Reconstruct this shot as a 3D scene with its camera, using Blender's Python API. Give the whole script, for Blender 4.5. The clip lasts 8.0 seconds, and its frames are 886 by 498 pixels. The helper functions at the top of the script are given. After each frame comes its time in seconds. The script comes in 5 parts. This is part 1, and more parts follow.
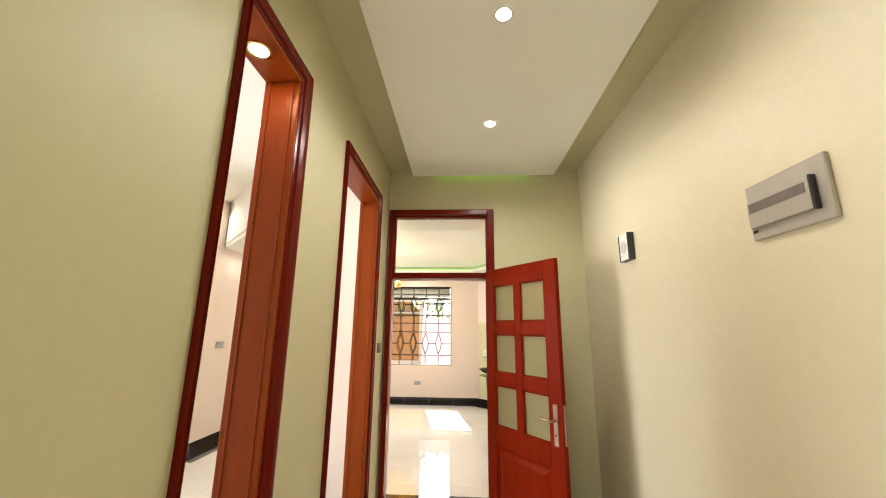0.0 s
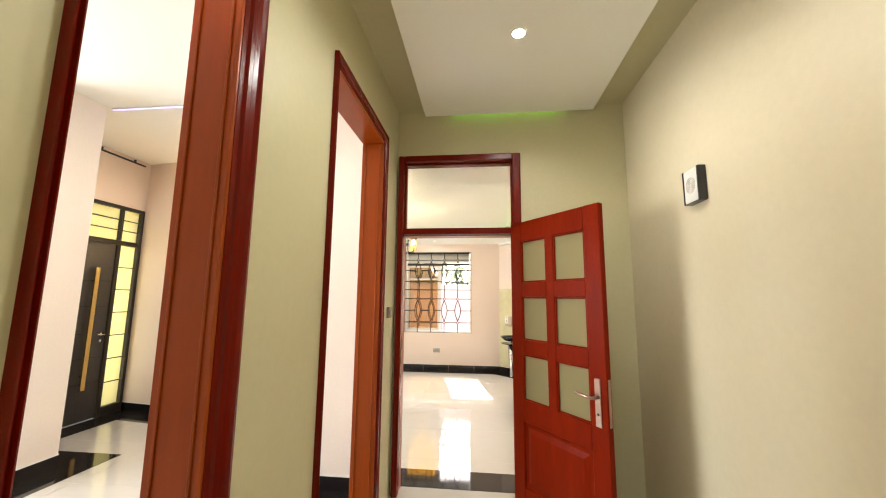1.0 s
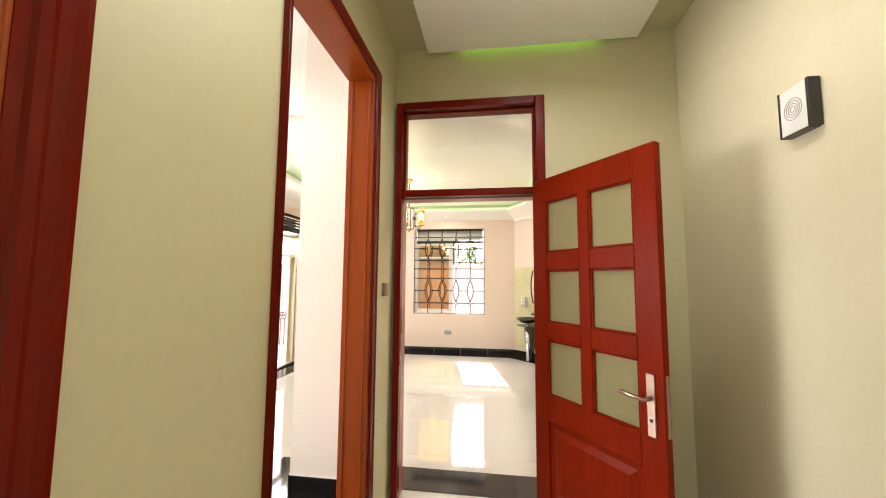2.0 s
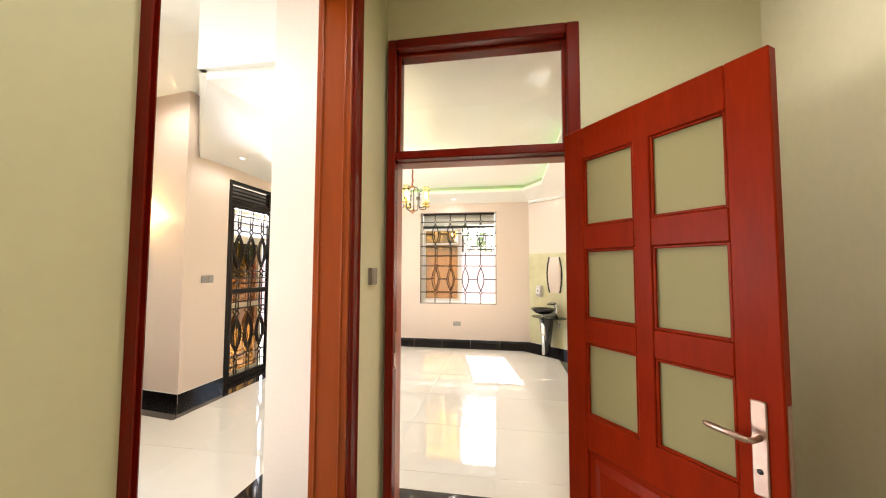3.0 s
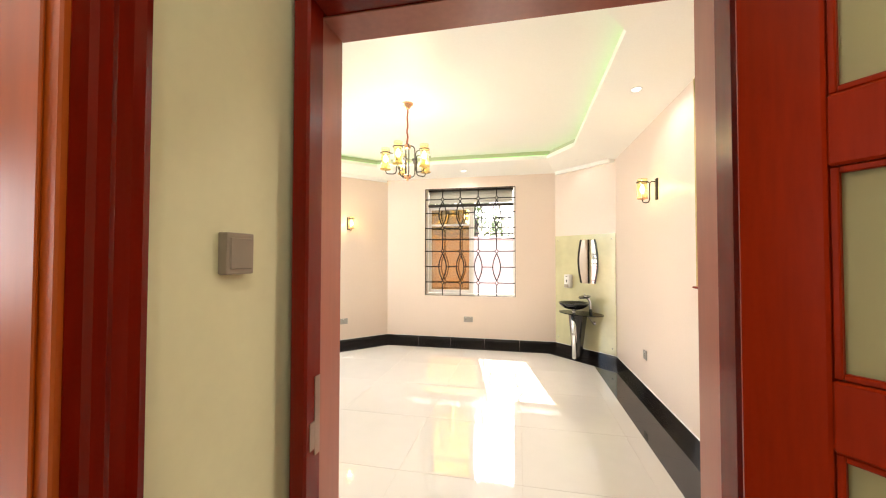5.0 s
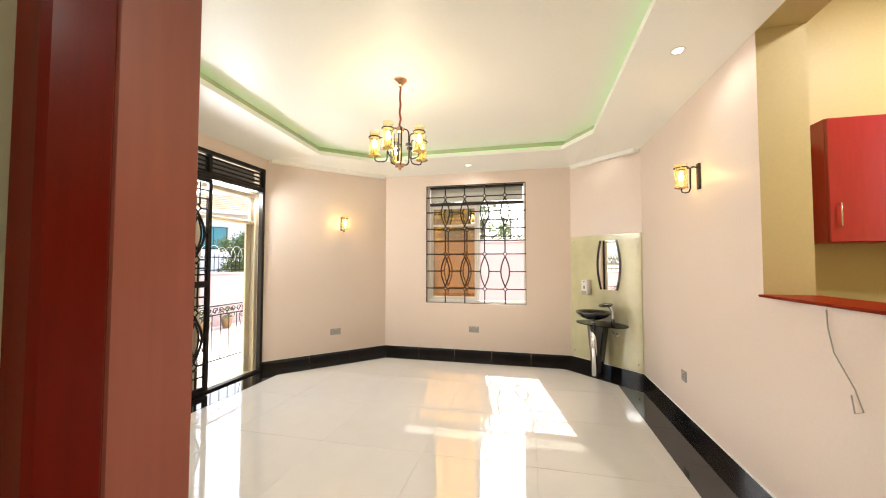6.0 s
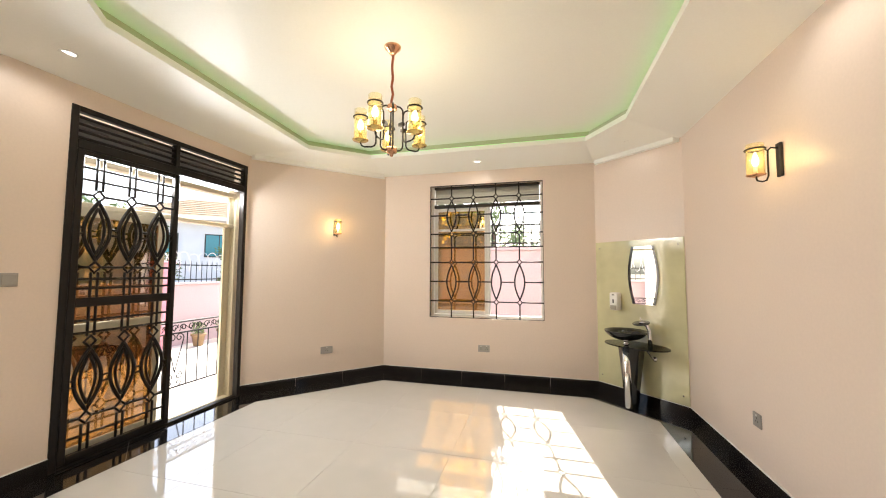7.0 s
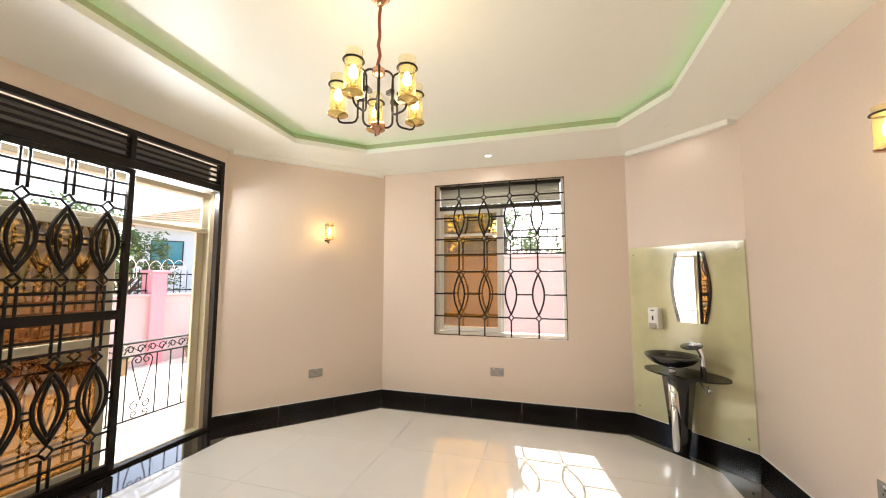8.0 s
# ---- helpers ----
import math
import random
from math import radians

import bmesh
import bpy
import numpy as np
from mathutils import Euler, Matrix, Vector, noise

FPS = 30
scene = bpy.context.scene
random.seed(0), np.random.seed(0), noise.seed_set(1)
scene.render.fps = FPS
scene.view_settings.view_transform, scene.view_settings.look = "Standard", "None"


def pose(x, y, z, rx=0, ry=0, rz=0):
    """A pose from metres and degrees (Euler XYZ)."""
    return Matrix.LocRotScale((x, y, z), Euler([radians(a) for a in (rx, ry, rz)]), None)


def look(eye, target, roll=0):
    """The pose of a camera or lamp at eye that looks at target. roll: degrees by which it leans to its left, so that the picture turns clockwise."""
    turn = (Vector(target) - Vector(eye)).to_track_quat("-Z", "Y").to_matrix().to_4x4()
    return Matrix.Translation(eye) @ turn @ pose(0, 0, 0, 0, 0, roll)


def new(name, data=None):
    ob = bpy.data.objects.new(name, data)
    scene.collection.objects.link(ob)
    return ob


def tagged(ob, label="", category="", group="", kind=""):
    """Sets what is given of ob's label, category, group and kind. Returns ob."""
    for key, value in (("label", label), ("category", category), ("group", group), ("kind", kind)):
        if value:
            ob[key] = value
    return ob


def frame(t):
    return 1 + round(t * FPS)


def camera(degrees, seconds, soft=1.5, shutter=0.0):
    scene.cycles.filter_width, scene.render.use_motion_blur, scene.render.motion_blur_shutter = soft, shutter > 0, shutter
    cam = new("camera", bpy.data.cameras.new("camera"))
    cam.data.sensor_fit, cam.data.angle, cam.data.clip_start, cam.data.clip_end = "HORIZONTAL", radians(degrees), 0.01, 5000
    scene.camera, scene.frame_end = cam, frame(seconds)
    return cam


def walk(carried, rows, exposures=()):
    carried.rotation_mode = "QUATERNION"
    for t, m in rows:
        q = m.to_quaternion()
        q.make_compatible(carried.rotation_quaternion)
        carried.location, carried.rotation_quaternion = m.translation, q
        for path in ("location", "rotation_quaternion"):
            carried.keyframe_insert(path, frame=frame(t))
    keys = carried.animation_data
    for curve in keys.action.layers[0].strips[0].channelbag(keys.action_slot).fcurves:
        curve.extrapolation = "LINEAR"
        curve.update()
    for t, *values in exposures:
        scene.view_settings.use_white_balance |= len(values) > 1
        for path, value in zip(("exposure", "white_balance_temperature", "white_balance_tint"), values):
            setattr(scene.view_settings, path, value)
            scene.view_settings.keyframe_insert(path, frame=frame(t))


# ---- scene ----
cam = camera(101.5, 8.0, soft=1.1)
PATH = [
    (0, (0.098, 0.714, 1.58), (0.0, 2.664, 2.011), 0.6),
    (0.5, (0.098, 0.933, 1.547), (-0.057, 2.896, 1.893), 0.8),
    (1, (0.084, 1.194, 1.527), (-0.12, 3.166, 1.795), 0.5),
    (1.5, (0.087, 1.444, 1.5), (-0.158, 3.418, 1.712), 0.5),
    (3, (0.03, 2.245, 1.451), (-0.302, 4.214, 1.56), 0.2),
    (3.5, (0.006, 2.492, 1.443), (-0.348, 4.459, 1.53), 0.3),
    (4, (-0.031, 2.776, 1.433), (-0.405, 4.74, 1.5), 0.2),
    (4.5, (-0.053, 3.039, 1.422), (-0.443, 5.0, 1.473), 0.3),
    (5, (-0.053, 3.346, 1.405), (-0.466, 5.302, 1.451), 0.1),
    (6.3, (-0.113, 4.089, 1.371), (-0.584, 6.031, 1.462), 0.2),
    (6.5, (-0.131, 4.232, 1.373), (-0.613, 6.171, 1.473), 0.3),
    (7, (-0.181, 4.513, 1.379), (-0.689, 6.444, 1.505), 0.2),
    (7.5, (-0.235, 4.827, 1.381), (-0.774, 6.747, 1.536), 0.2),
    (8, (-0.3, 5.103, 1.41), (-0.857, 7.017, 1.58), 0.1),
]
EXPOSURES = [(0, 3.0), (1.5, 2.96), (3.0, 3.06), (4.4, 3.02), (5.0, 3.06), (6.4, 2.46), (8, 2.38)]
walk(cam, [(t, look(eye, target, roll)) for t, eye, target, roll in PATH], EXPOSURES)

# ---- world, sun, exposure ----
SUN_WAY = Vector((0.16, -0.86, -0.82)).normalized()
world = bpy.data.worlds.new("daylight")
scene.world = world
world.use_nodes = True
sky = world.node_tree.nodes.new("ShaderNodeTexSky")
sky.sky_type, sky.sun_disc = "NISHITA", False
sky.sun_elevation = math.asin(-SUN_WAY.z)
sky.sun_rotation = math.atan2(-SUN_WAY.x, -SUN_WAY.y)
sky.air_density, sky.dust_density = 1.0, 3.0
world.node_tree.nodes["Background"].inputs["Strength"].default_value = 0.15
world.node_tree.links.new(sky.outputs[0], world.node_tree.nodes["Background"].inputs[0])


def lamp(name, kind, m, energy, colour=(1, 1, 1), **kw):
    data = bpy.data.lights.new(name, kind)
    data.energy, data.color = energy, colour
    if kind == "AREA":
        data.shape, data.size, data.size_y = "RECTANGLE", kw["size"][0], kw["size"][1]
    if kind == "SUN":
        data.angle = kw["angle"]
    if kind in ("POINT", "SPOT"):
        data.shadow_soft_size = kw.get("radius", 0.03)
    if kind == "SPOT":
        data.spot_size, data.spot_blend = radians(kw.get("cone", 110)), 0.6
    ob = new(name, data)
    ob.matrix_basis = m
    return ob


lamp("sun", "SUN", look((0, 0, 20), Vector((0, 0, 20)) + SUN_WAY), 2.9, (1.0, 0.95, 0.86), angle=radians(0.3))
# daylight standing in openings; the living and corridor ones are added, out of view
lamp("sky_sliding_door", "AREA", look((-3.47, 7.09, 2.19), (0, 7.2, 0.9)), 10.5, (0.94, 0.98, 1.0), size=(1.5, 0.14))
lamp("sky_entry", "AREA", look((-5.2, 5.57, 1.3), (-1, 5.57, 1.2)), 1.8, (1.0, 0.95, 0.8), size=(0.3, 2.0))
lamp("fill_living", "AREA", look((-5.68, 2.68, 1.6), (0, 3.6, 1.3)), 21, (0.97, 0.98, 1.0), size=(1.9, 1.35))
lamp("fill_corridor", "AREA", look((-0.70, -0.95, 1.35), (1.2, -0.5, 1.4)), 3.9, (1.0, 0.97, 0.92), size=(0.85, 2.2))
# unseen overhead fill added to brighten the kitchen behind the hatch
lamp("kitchen_fill", "AREA", look((2.6, 5.5, 3.3), (2.6, 5.5, 0)), 14, (1.0, 0.93, 0.82), size=(0.5, 0.5))
# recessed lights
for x, y, z, e in ((0.31, 2.22, 3.09, 8.0), (0.32, 3.20, 3.09, 8.0), (-3.07, 6.06, 2.75, 1.5), (0.88, 6.5, 2.75, 2.0), (0.75, 8.62, 2.74, 0.5), (-0.90, 8.92, 2.74, 0.8), (-2.2, 3.0, 3.40, 15), (-3.52, 5.19, 3.40, 4.5)):
    lamp("downlight_beam", "SPOT", look((x, y, z), (x, y, 0)), e, (1.0, 0.95, 0.88), radius=0.12 if x > 0 and y < 4 else 0.05, cone=165)


# ---- materials ----
def material(name, colour, rough=0.5, metal=0.0, vary=0.06, grain=40.0, stain=1.2, bump=0.05, coat=0.0, stretch=(1, 1, 1), spread=0.0, rough_vary=0.05, specular=0.5):
    """A painted or natural surface: grain and broad stains in its colour, fine relief."""
    m = bpy.data.materials.new(name)
    m.use_nodes = True
    n, l = m.node_tree.nodes, m.node_tree.links
    b = n["Principled BSDF"]
    tc, mp = n.new("ShaderNodeTexCoord"), n.new("ShaderNodeMapping")
    mp.inputs["Scale"].default_value = stretch
    l.new(tc.outputs["Object"], mp.inputs[0])
    fine, broad = n.new("ShaderNodeTexNoise"), n.new("ShaderNodeTexNoise")
    fine.inputs["Scale"].default_value, fine.inputs["Detail"].default_value = grain, 5
    broad.inputs["Scale"].default_value, broad.inputs["Detail"].default_value = stain, 3
    l.new(mp.outputs[0], fine.inputs[0])
    l.new(mp.outputs[0], broad.inputs[0])
    add = n.new("ShaderNodeMath")
    add.operation = "ADD"
    l.new(fine.outputs[0], add.inputs[0])
    l.new(broad.outputs[0], add.inputs[1])
    last = add.outputs[0]
    if spread:
        info, ma = n.new("ShaderNodeObjectInfo"), n.new("ShaderNodeMath")
        ma.operation = "MULTIPLY_ADD"
        l.new(info.outputs["Random"], ma.inputs[0])
        ma.inputs[1].default_value = spread
        l.new(last, ma.inputs[2])
        last = ma.outputs[0]
    rng = n.new("ShaderNodeMapRange")
    rng.inputs[1].default_value, rng.inputs[2].default_value = 0.6, 1.4 + spread
    rng.inputs[3].default_value, rng.inputs[4].default_value = 1 - vary, 1 + vary
    l.new(last, rng.inputs[0])
    mul = n.new("ShaderNodeVectorMath")
    mul.operation = "SCALE"
    mul.inputs[0].default_value = colour
    l.new(rng.outputs[0], mul.inputs["Scale"])
    l.new(mul.outputs[0], b.inputs["Base Color"])
    rr = n.new("ShaderNodeMapRange")
    rr.inputs[3].default_value, rr.inputs[4].default_value = max(0.01, rough - rough_vary), rough + rough_vary
    l.new(broad.outputs[0], rr.inputs[0])
    l.new(rr.outputs[0], b.inputs["Roughness"])
    b.inputs["Metallic"].default_value = metal
    b.inputs["Specular IOR Level"].default_value = specular
    b.inputs["Coat Weight"].default_value, b.inputs["Coat Roughness"].default_value = coat, 0.12
    if bump:
        bp = n.new("ShaderNodeBump")
        bp.inputs["Strength"].default_value, bp.inputs["Distance"].default_value = bump, 0.01
        l.new(fine.outputs[0], bp.inputs["Height"])
        l.new(bp.outputs[0], b.inputs["Normal"])
    return m


def glow(name, colour, strength):
    m = bpy.data.materials.new(name)
    m.use_nodes = True
    b = m.node_tree.nodes["Principled BSDF"]
    b.inputs["Base Color"].default_value = (*colour, 1)
    b.inputs["Emission Color"].default_value, b.inputs["Emission Strength"].default_value = (*colour, 1), strength
    return m


def pane_glass(name, tint, gloss=0.08, rough=0.02, cloud=0.0, cloud_colour=(0.8, 0.8, 0.75)):
    """Thin glass: tinted see-through, a mirror share that grows at grazing angles, and a share of frosting."""
    m = bpy.data.materials.new(name)
    m.use_nodes = True
    n, l = m.node_tree.nodes, m.node_tree.links
    n.remove(n["Principled BSDF"])
    t, g, mix, lw = n.new("ShaderNodeBsdfTransparent"), n.new("ShaderNodeBsdfGlossy"), n.new("ShaderNodeMixShader"), n.new("ShaderNodeLayerWeight")
    t.inputs[0].default_value = (*tint, 1)
    g.inputs["Roughness"].default_value = rough
    lw.inputs[0].default_value = 0.5
    power, share = n.new("ShaderNodeMath"), n.new("ShaderNodeMath")
    power.operation, share.operation = "POWER", "MULTIPLY_ADD"
    power.inputs[1].default_value, share.inputs[1].default_value, share.inputs[2].default_value = 4.0, 0.6, gloss * 0.6
    l.new(lw.outputs["Facing"], power.inputs[0])
    l.new(power.outputs[0], share.inputs[0])
    base = t.outputs[0]
    if cloud:
        d, d2, mixed, mixed2 = n.new("ShaderNodeBsdfTranslucent"), n.new("ShaderNodeBsdfDiffuse"), n.new("ShaderNodeMixShader"), n.new("ShaderNodeMixShader")
        d.inputs[0].default_value = (*cloud_colour, 1)
        d2.inputs[0].default_value = (*cloud_colour, 1)
        l.new(d.outputs[0], mixed2.inputs[1])
        l.new(d2.outputs[0], mixed2.inputs[2])
        mixed.inputs[0].default_value = cloud
        l.new(t.outputs[0], mixed.inputs[1])
        l.new(mixed2.outputs[0], mixed.inputs[2])
        base = mixed.outputs[0]
    l.new(share.outputs[0], mix.inputs[0])
    l.new(base, mix.inputs[1])
    l.new(g.outputs[0], mix.inputs[2])
    l.new(mix.outputs[0], n["Material Output"].inputs[0])
    return m


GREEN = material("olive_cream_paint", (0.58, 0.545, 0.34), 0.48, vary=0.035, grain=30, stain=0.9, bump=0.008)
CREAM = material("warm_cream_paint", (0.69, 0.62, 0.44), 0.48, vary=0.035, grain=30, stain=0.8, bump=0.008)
PEACH = material("peach_paint", (0.75, 0.625, 0.53), 0.4, vary=0.04, grain=60, stain=0.8, bump=0.03)
LIVING = material("pale_pink_paint", (0.85, 0.76, 0.68), 0.4, vary=0.04, grain=60, stain=0.8, bump=0.03)
WHITE = material("ceiling_white", (0.90, 0.90, 0.84), 0.42, vary=0.025, grain=80, stain=0.7, bump=0.02)
SAGE = material("sage_grey_paint", (0.50, 0.49, 0.36), 0.5, vary=0.05, grain=60, bump=0.02)
KITCHEN = material("tan_kitchen_paint", (0.52, 0.42, 0.20), 0.5, vary=0.05, grain=60, bump=0.03)
OUTER = material("outside_render", (0.78, 0.74, 0.66), 0.8, vary=0.08, bump=0.2)
MAHOGANY = material("red_mahogany_varnish", (0.185, 0.0115, 0.0010), 0.34, vary=0.18, grain=14, stain=2.5, bump=0.01, coat=0.0, specular=0.05, stretch=(6, 6, 0.7))
MAHOGANY_DARK = material("dark_mahogany_moulding", (0.13, 0.005, 0.001), 0.24, vary=0.2, grain=14, stain=2.5, bump=0.01, coat=0.04, specular=0.16, stretch=(6, 6, 0.7))
LINING = material("brown_mahogany_lining", (0.31, 0.054, 0.004), 0.32, vary=0.16, grain=10, stain=1.4, bump=0.01, coat=0.0, specular=0.28, stretch=(5, 5, 0.5))
# same varnish as the frame; the pinkish reflected sheen is put into its colour
JAMB_SHEEN = material("sheen_tinted_mahogany_lining", (0.33, 0.10, 0.065), 0.3, vary=0.14, grain=10, stain=1.4, bump=0.01, specular=0.5, stretch=(5, 5, 0.5))
TILE = material("cream_polished_tile", (0.56, 0.54, 0.50), 0.05, specular=0.85, vary=0.04, grain=6, stain=1.0, bump=0.0, spread=0.25, rough_vary=0.02)
GROUT = material("tile_grout", (0.52, 0.49, 0.44), 0.8)
GRANITE = material("black_polished_granite", (0.014, 0.012, 0.011), 0.06, vary=0.5, grain=220, stain=6, bump=0.0, rough_vary=0.03)
SKIRT = material("black_skirting_tile", (0.011, 0.009, 0.009), 0.1, vary=0.4, grain=150, stain=4, bump=0.0, spread=0.3, rough_vary=0.04)
IRON = material("black_painted_iron", (0.012, 0.008, 0.006), 0.45, specular=0.25, vary=0.2, bump=0.05)
ALU_DARK = material("dark_bronze_aluminium", (0.03, 0.024, 0.018), 0.35, metal=0.3, vary=0.2)
ALU_CREAM = material("champagne_aluminium", (0.62, 0.55, 0.40), 0.35, metal=0.3, vary=0.08)
ALU_GREY = material("grey_aluminium", (0.20, 0.19, 0.17), 0.4, metal=0.2, vary=0.1)
ALU_SLAT = material("weathered_grey_slat", (0.44, 0.42, 0.36), 0.45, metal=0.1, vary=0.12)
SMOKY = material("smoky_breaker_window", (0.20, 0.165, 0.15), 0.2, vary=0.1, bump=0.0)
ALU_WHITE = material("white_aluminium", (0.78, 0.75, 0.70), 0.4, vary=0.06)
DOOR_GREY = material("charcoal_steel_door", (0.045, 0.040, 0.036), 0.45, vary=0.2, grain=30)
BRASS = material("brushed_brass", (0.78, 0.58, 0.22), 0.25, metal=1.0, vary=0.1, grain=90, bump=0.02)
COPPER = material("rose_copper", (0.75, 0.42, 0.26), 0.18, metal=1.0, vary=0.1)
CORD = material("copper_braided_cord", (0.30, 0.07, 0.025), 0.5, vary=0.25, grain=120, bump=0.3)
CHROME = material("polished_chrome", (0.78, 0.78, 0.78), 0.07, metal=1.0, vary=0.03, bump=0.0)
NICKEL = material("satin_nickel", (0.40, 0.27, 0.21), 0.28, metal=1.0, vary=0.08)
BLACK_GLASS = material("black_glass", (0.010, 0.010, 0.011), 0.04, vary=0.2, bump=0.0, coat=0.5)
PLASTIC = material("white_plastic", (0.78, 0.77, 0.73), 0.35, vary=0.03, bump=0.0)
GREYPLAST = material("grey_beige_plastic", (0.40, 0.36, 0.30), 0.4, vary=0.05, bump=0.0)
SILVER = material("silver_switch_plate", (0.36, 0.34, 0.31), 0.35, metal=0.4, vary=0.05, bump=0.0)
DARKPLAST = material("black_plastic", (0.015, 0.014, 0.014), 0.3, vary=0.1, bump=0.0)
BACKGLASS = material("pale_green_backed_glass", (0.60, 0.57, 0.35), 0.08, vary=0.14, grain=5, stain=2.0, bump=0.0, coat=0.3)
MIRROR = material("silvered_mirror", (0.86, 0.86, 0.84), 0.015, metal=1.0, vary=0.01, bump=0.0, rough_vary=0.004)
RED_CAB = material("red_gloss_cabinet", (0.32, 0.010, 0.010), 0.2, vary=0.15, grain=10, bump=0.0, coat=0.4, stretch=(5, 5, 0.6))
SPLASH = material("mustard_wall_tile", (0.55, 0.42, 0.12), 0.25, vary=0.15, spread=0.3, bump=0.0)
PINK_PALE = material("pale_pink_render", (0.50, 0.365, 0.36), 0.85, vary=0.08, grain=30, stain=0.8, bump=0.2)
PINK = material("pink_boundary_render", (0.66, 0.27, 0.31), 0.85, vary=0.08, grain=30, stain=0.8, bump=0.2)
PAVING = material("porch_paving", (0.62, 0.56, 0.48), 0.6, vary=0.12, grain=20, bump=0.1)
EARTH = material("dry_ground", (0.30, 0.24, 0.17), 0.9, vary=0.3, grain=3, stain=0.2, bump=0.4)
ROOF = material("brown_roof_tile", (0.26, 0.17, 0.09), 0.8, vary=0.3, grain=8, bump=0.3)
LEAF = material("green_leaves", (0.12, 0.17, 0.05), 0.6, vary=0.5, grain=4, stain=1.5, spread=0.4)
BARK = material("tree_bark", (0.12, 0.08, 0.05), 0.9, vary=0.3, grain=15, bump=0.5)
HOUSE_WALL = material("pale_house_render", (0.70, 0.68, 0.66), 0.8, vary=0.05)
TEAL = material("teal_reflective_glass", (0.05, 0.22, 0.25), 0.08, vary=0.2, bump=0.0)
BULB = glow("lit_bulb", (1.0, 0.72, 0.34), 5.5)
DOWNLIGHT = glow("lit_downlight", (1.0, 0.95, 0.88), 7)
WARM_DOWN = glow("lit_warm_downlight", (1.0, 0.70, 0.36), 12)
FAINT_DOWN = glow("faint_downlight", (1.0, 0.95, 0.88), 0.7)
SWITCH_GREY = material("brown_grey_plastic", (0.22, 0.175, 0.13), 0.45, vary=0.05, bump=0.0)
LED_GREEN = glow("green_led_strip", (0.36, 1.0, 0.22), 0.22)
LED_SLOT = glow("bright_green_led_strip", (0.35, 1.0, 0.10), 0.5)
LED_BLUE = glow("violet_led_strip", (0.45, 0.35, 1.0), 0.5)
CLEAR = pane_glass("clear_glass", (0.94, 0.95, 0.92), 0.004)
AMBER = pane_glass("amber_tinted_glass", (0.60, 0.41, 0.08), 0.45)
BRONZE = pane_glass("bronze_tinted_glass", (0.46, 0.31, 0.15), 0.40)
SMOKE = pane_glass("amber_lamp_glass", (0.985, 0.94, 0.78), 0.06, cloud=0.06, cloud_colour=(1.0, 0.9, 0.6))
FROST = pane_glass("frosted_door_glass", (0.5, 0.48, 0.34), 0.03, rough=0.6, cloud=0.75, cloud_colour=(0.53, 0.47, 0.24))
MILK = pane_glass("milky_yellow_glass", (0.8, 0.76, 0.48), 0.05, cloud=0.7, cloud_colour=(0.86, 0.80, 0.48))
SHELF_GLASS = pane_glass("smoked_shelf_glass", (0.25, 0.27, 0.27), 0.12)


# ---- mesh helpers ----
def box(bm, a, b, bevel=0.0, seg=1):
    """A box between two corners, with rounded edges."""
    c = [(p + q) / 2 for p, q in zip(a, b)]
    s = [max(abs(q - p), 1e-5) for p, q in zip(a, b)]
    r = bmesh.ops.create_cube(bm, size=1, matrix=Matrix.Translation(c) @ Matrix.Diagonal((*s, 1)))
    if bevel:
        edges = list({e for v in r["verts"] for e in v.link_edges})
        bmesh.ops.bevel(bm, geom=edges, offset=bevel, segments=seg, affect="EDGES", profile=0.5)
    return bm


def tube(bm, pts, r, seg=8, close=False, caps=True):
    """A round bar along a line of points."""
    pts = [Vector(p) for p in pts]
    rings, n = [], len(pts)
    ref = None
    for i, p in enumerate(pts):
        d = (pts[(i + 1) % n] - pts[i - 1]) if (close or 0 < i < n - 1) else (pts[1] - pts[0] if i == 0 else pts[-1] - pts[-2])
        d.normalize()
        if ref is None:
            ref = d.orthogonal().normalized()
        ref = (ref - d * ref.dot(d))
        ref = ref.normalized() if ref.length > 1e-6 else d.orthogonal().normalized()
        side = d.cross(ref)
        rad = r[i] if isinstance(r, (list, tuple)) else r
        rings.append([bm.verts.new(p + rad * (math.cos(2 * math.pi * k / seg) * ref + math.sin(2 * math.pi * k / seg) * side)) for k in range(seg)])
    for i in range(n if close else n - 1):
        a, b = rings[i], rings[(i + 1) % n]
        for k in range(seg):
            f = bm.faces.new((a[k], a[(k + 1) % seg], b[(k + 1) % seg], b[k]))
            f.smooth = seg > 5
    if caps and not close:
        bm.faces.new(rings[0][::-1])
        bm.faces.new(rings[-1])
    return bm


def lathe(bm, profile, centre=(0, 0, 0), seg=24, axis="z"):
    """A turned shape from (radius, height) pairs."""
    c, rings = Vector(centre), []
    for r, h in profile:
        ring = []
        for k in range(seg):
            a = 2 * math.pi * k / seg
            v = Vector((r * math.cos(a), r * math.sin(a), h))
            if axis == "y":
                v = Vector((v.x, v.z, v.y))
            ring.append(bm.verts.new(c + v))
        rings.append(ring)
    for a, b in zip(rings, rings[1:]):
        for k in range(seg):
            bm.faces.new((a[k], a[(k + 1) % seg], b[(k + 1) % seg], b[k])).smooth = True
    if profile[0][0] > 1e-4:
        bm.faces.new(rings[0][::-1])
    if profile[-1][0] > 1e-4:
        bm.faces.new(rings[-1])
    return bm


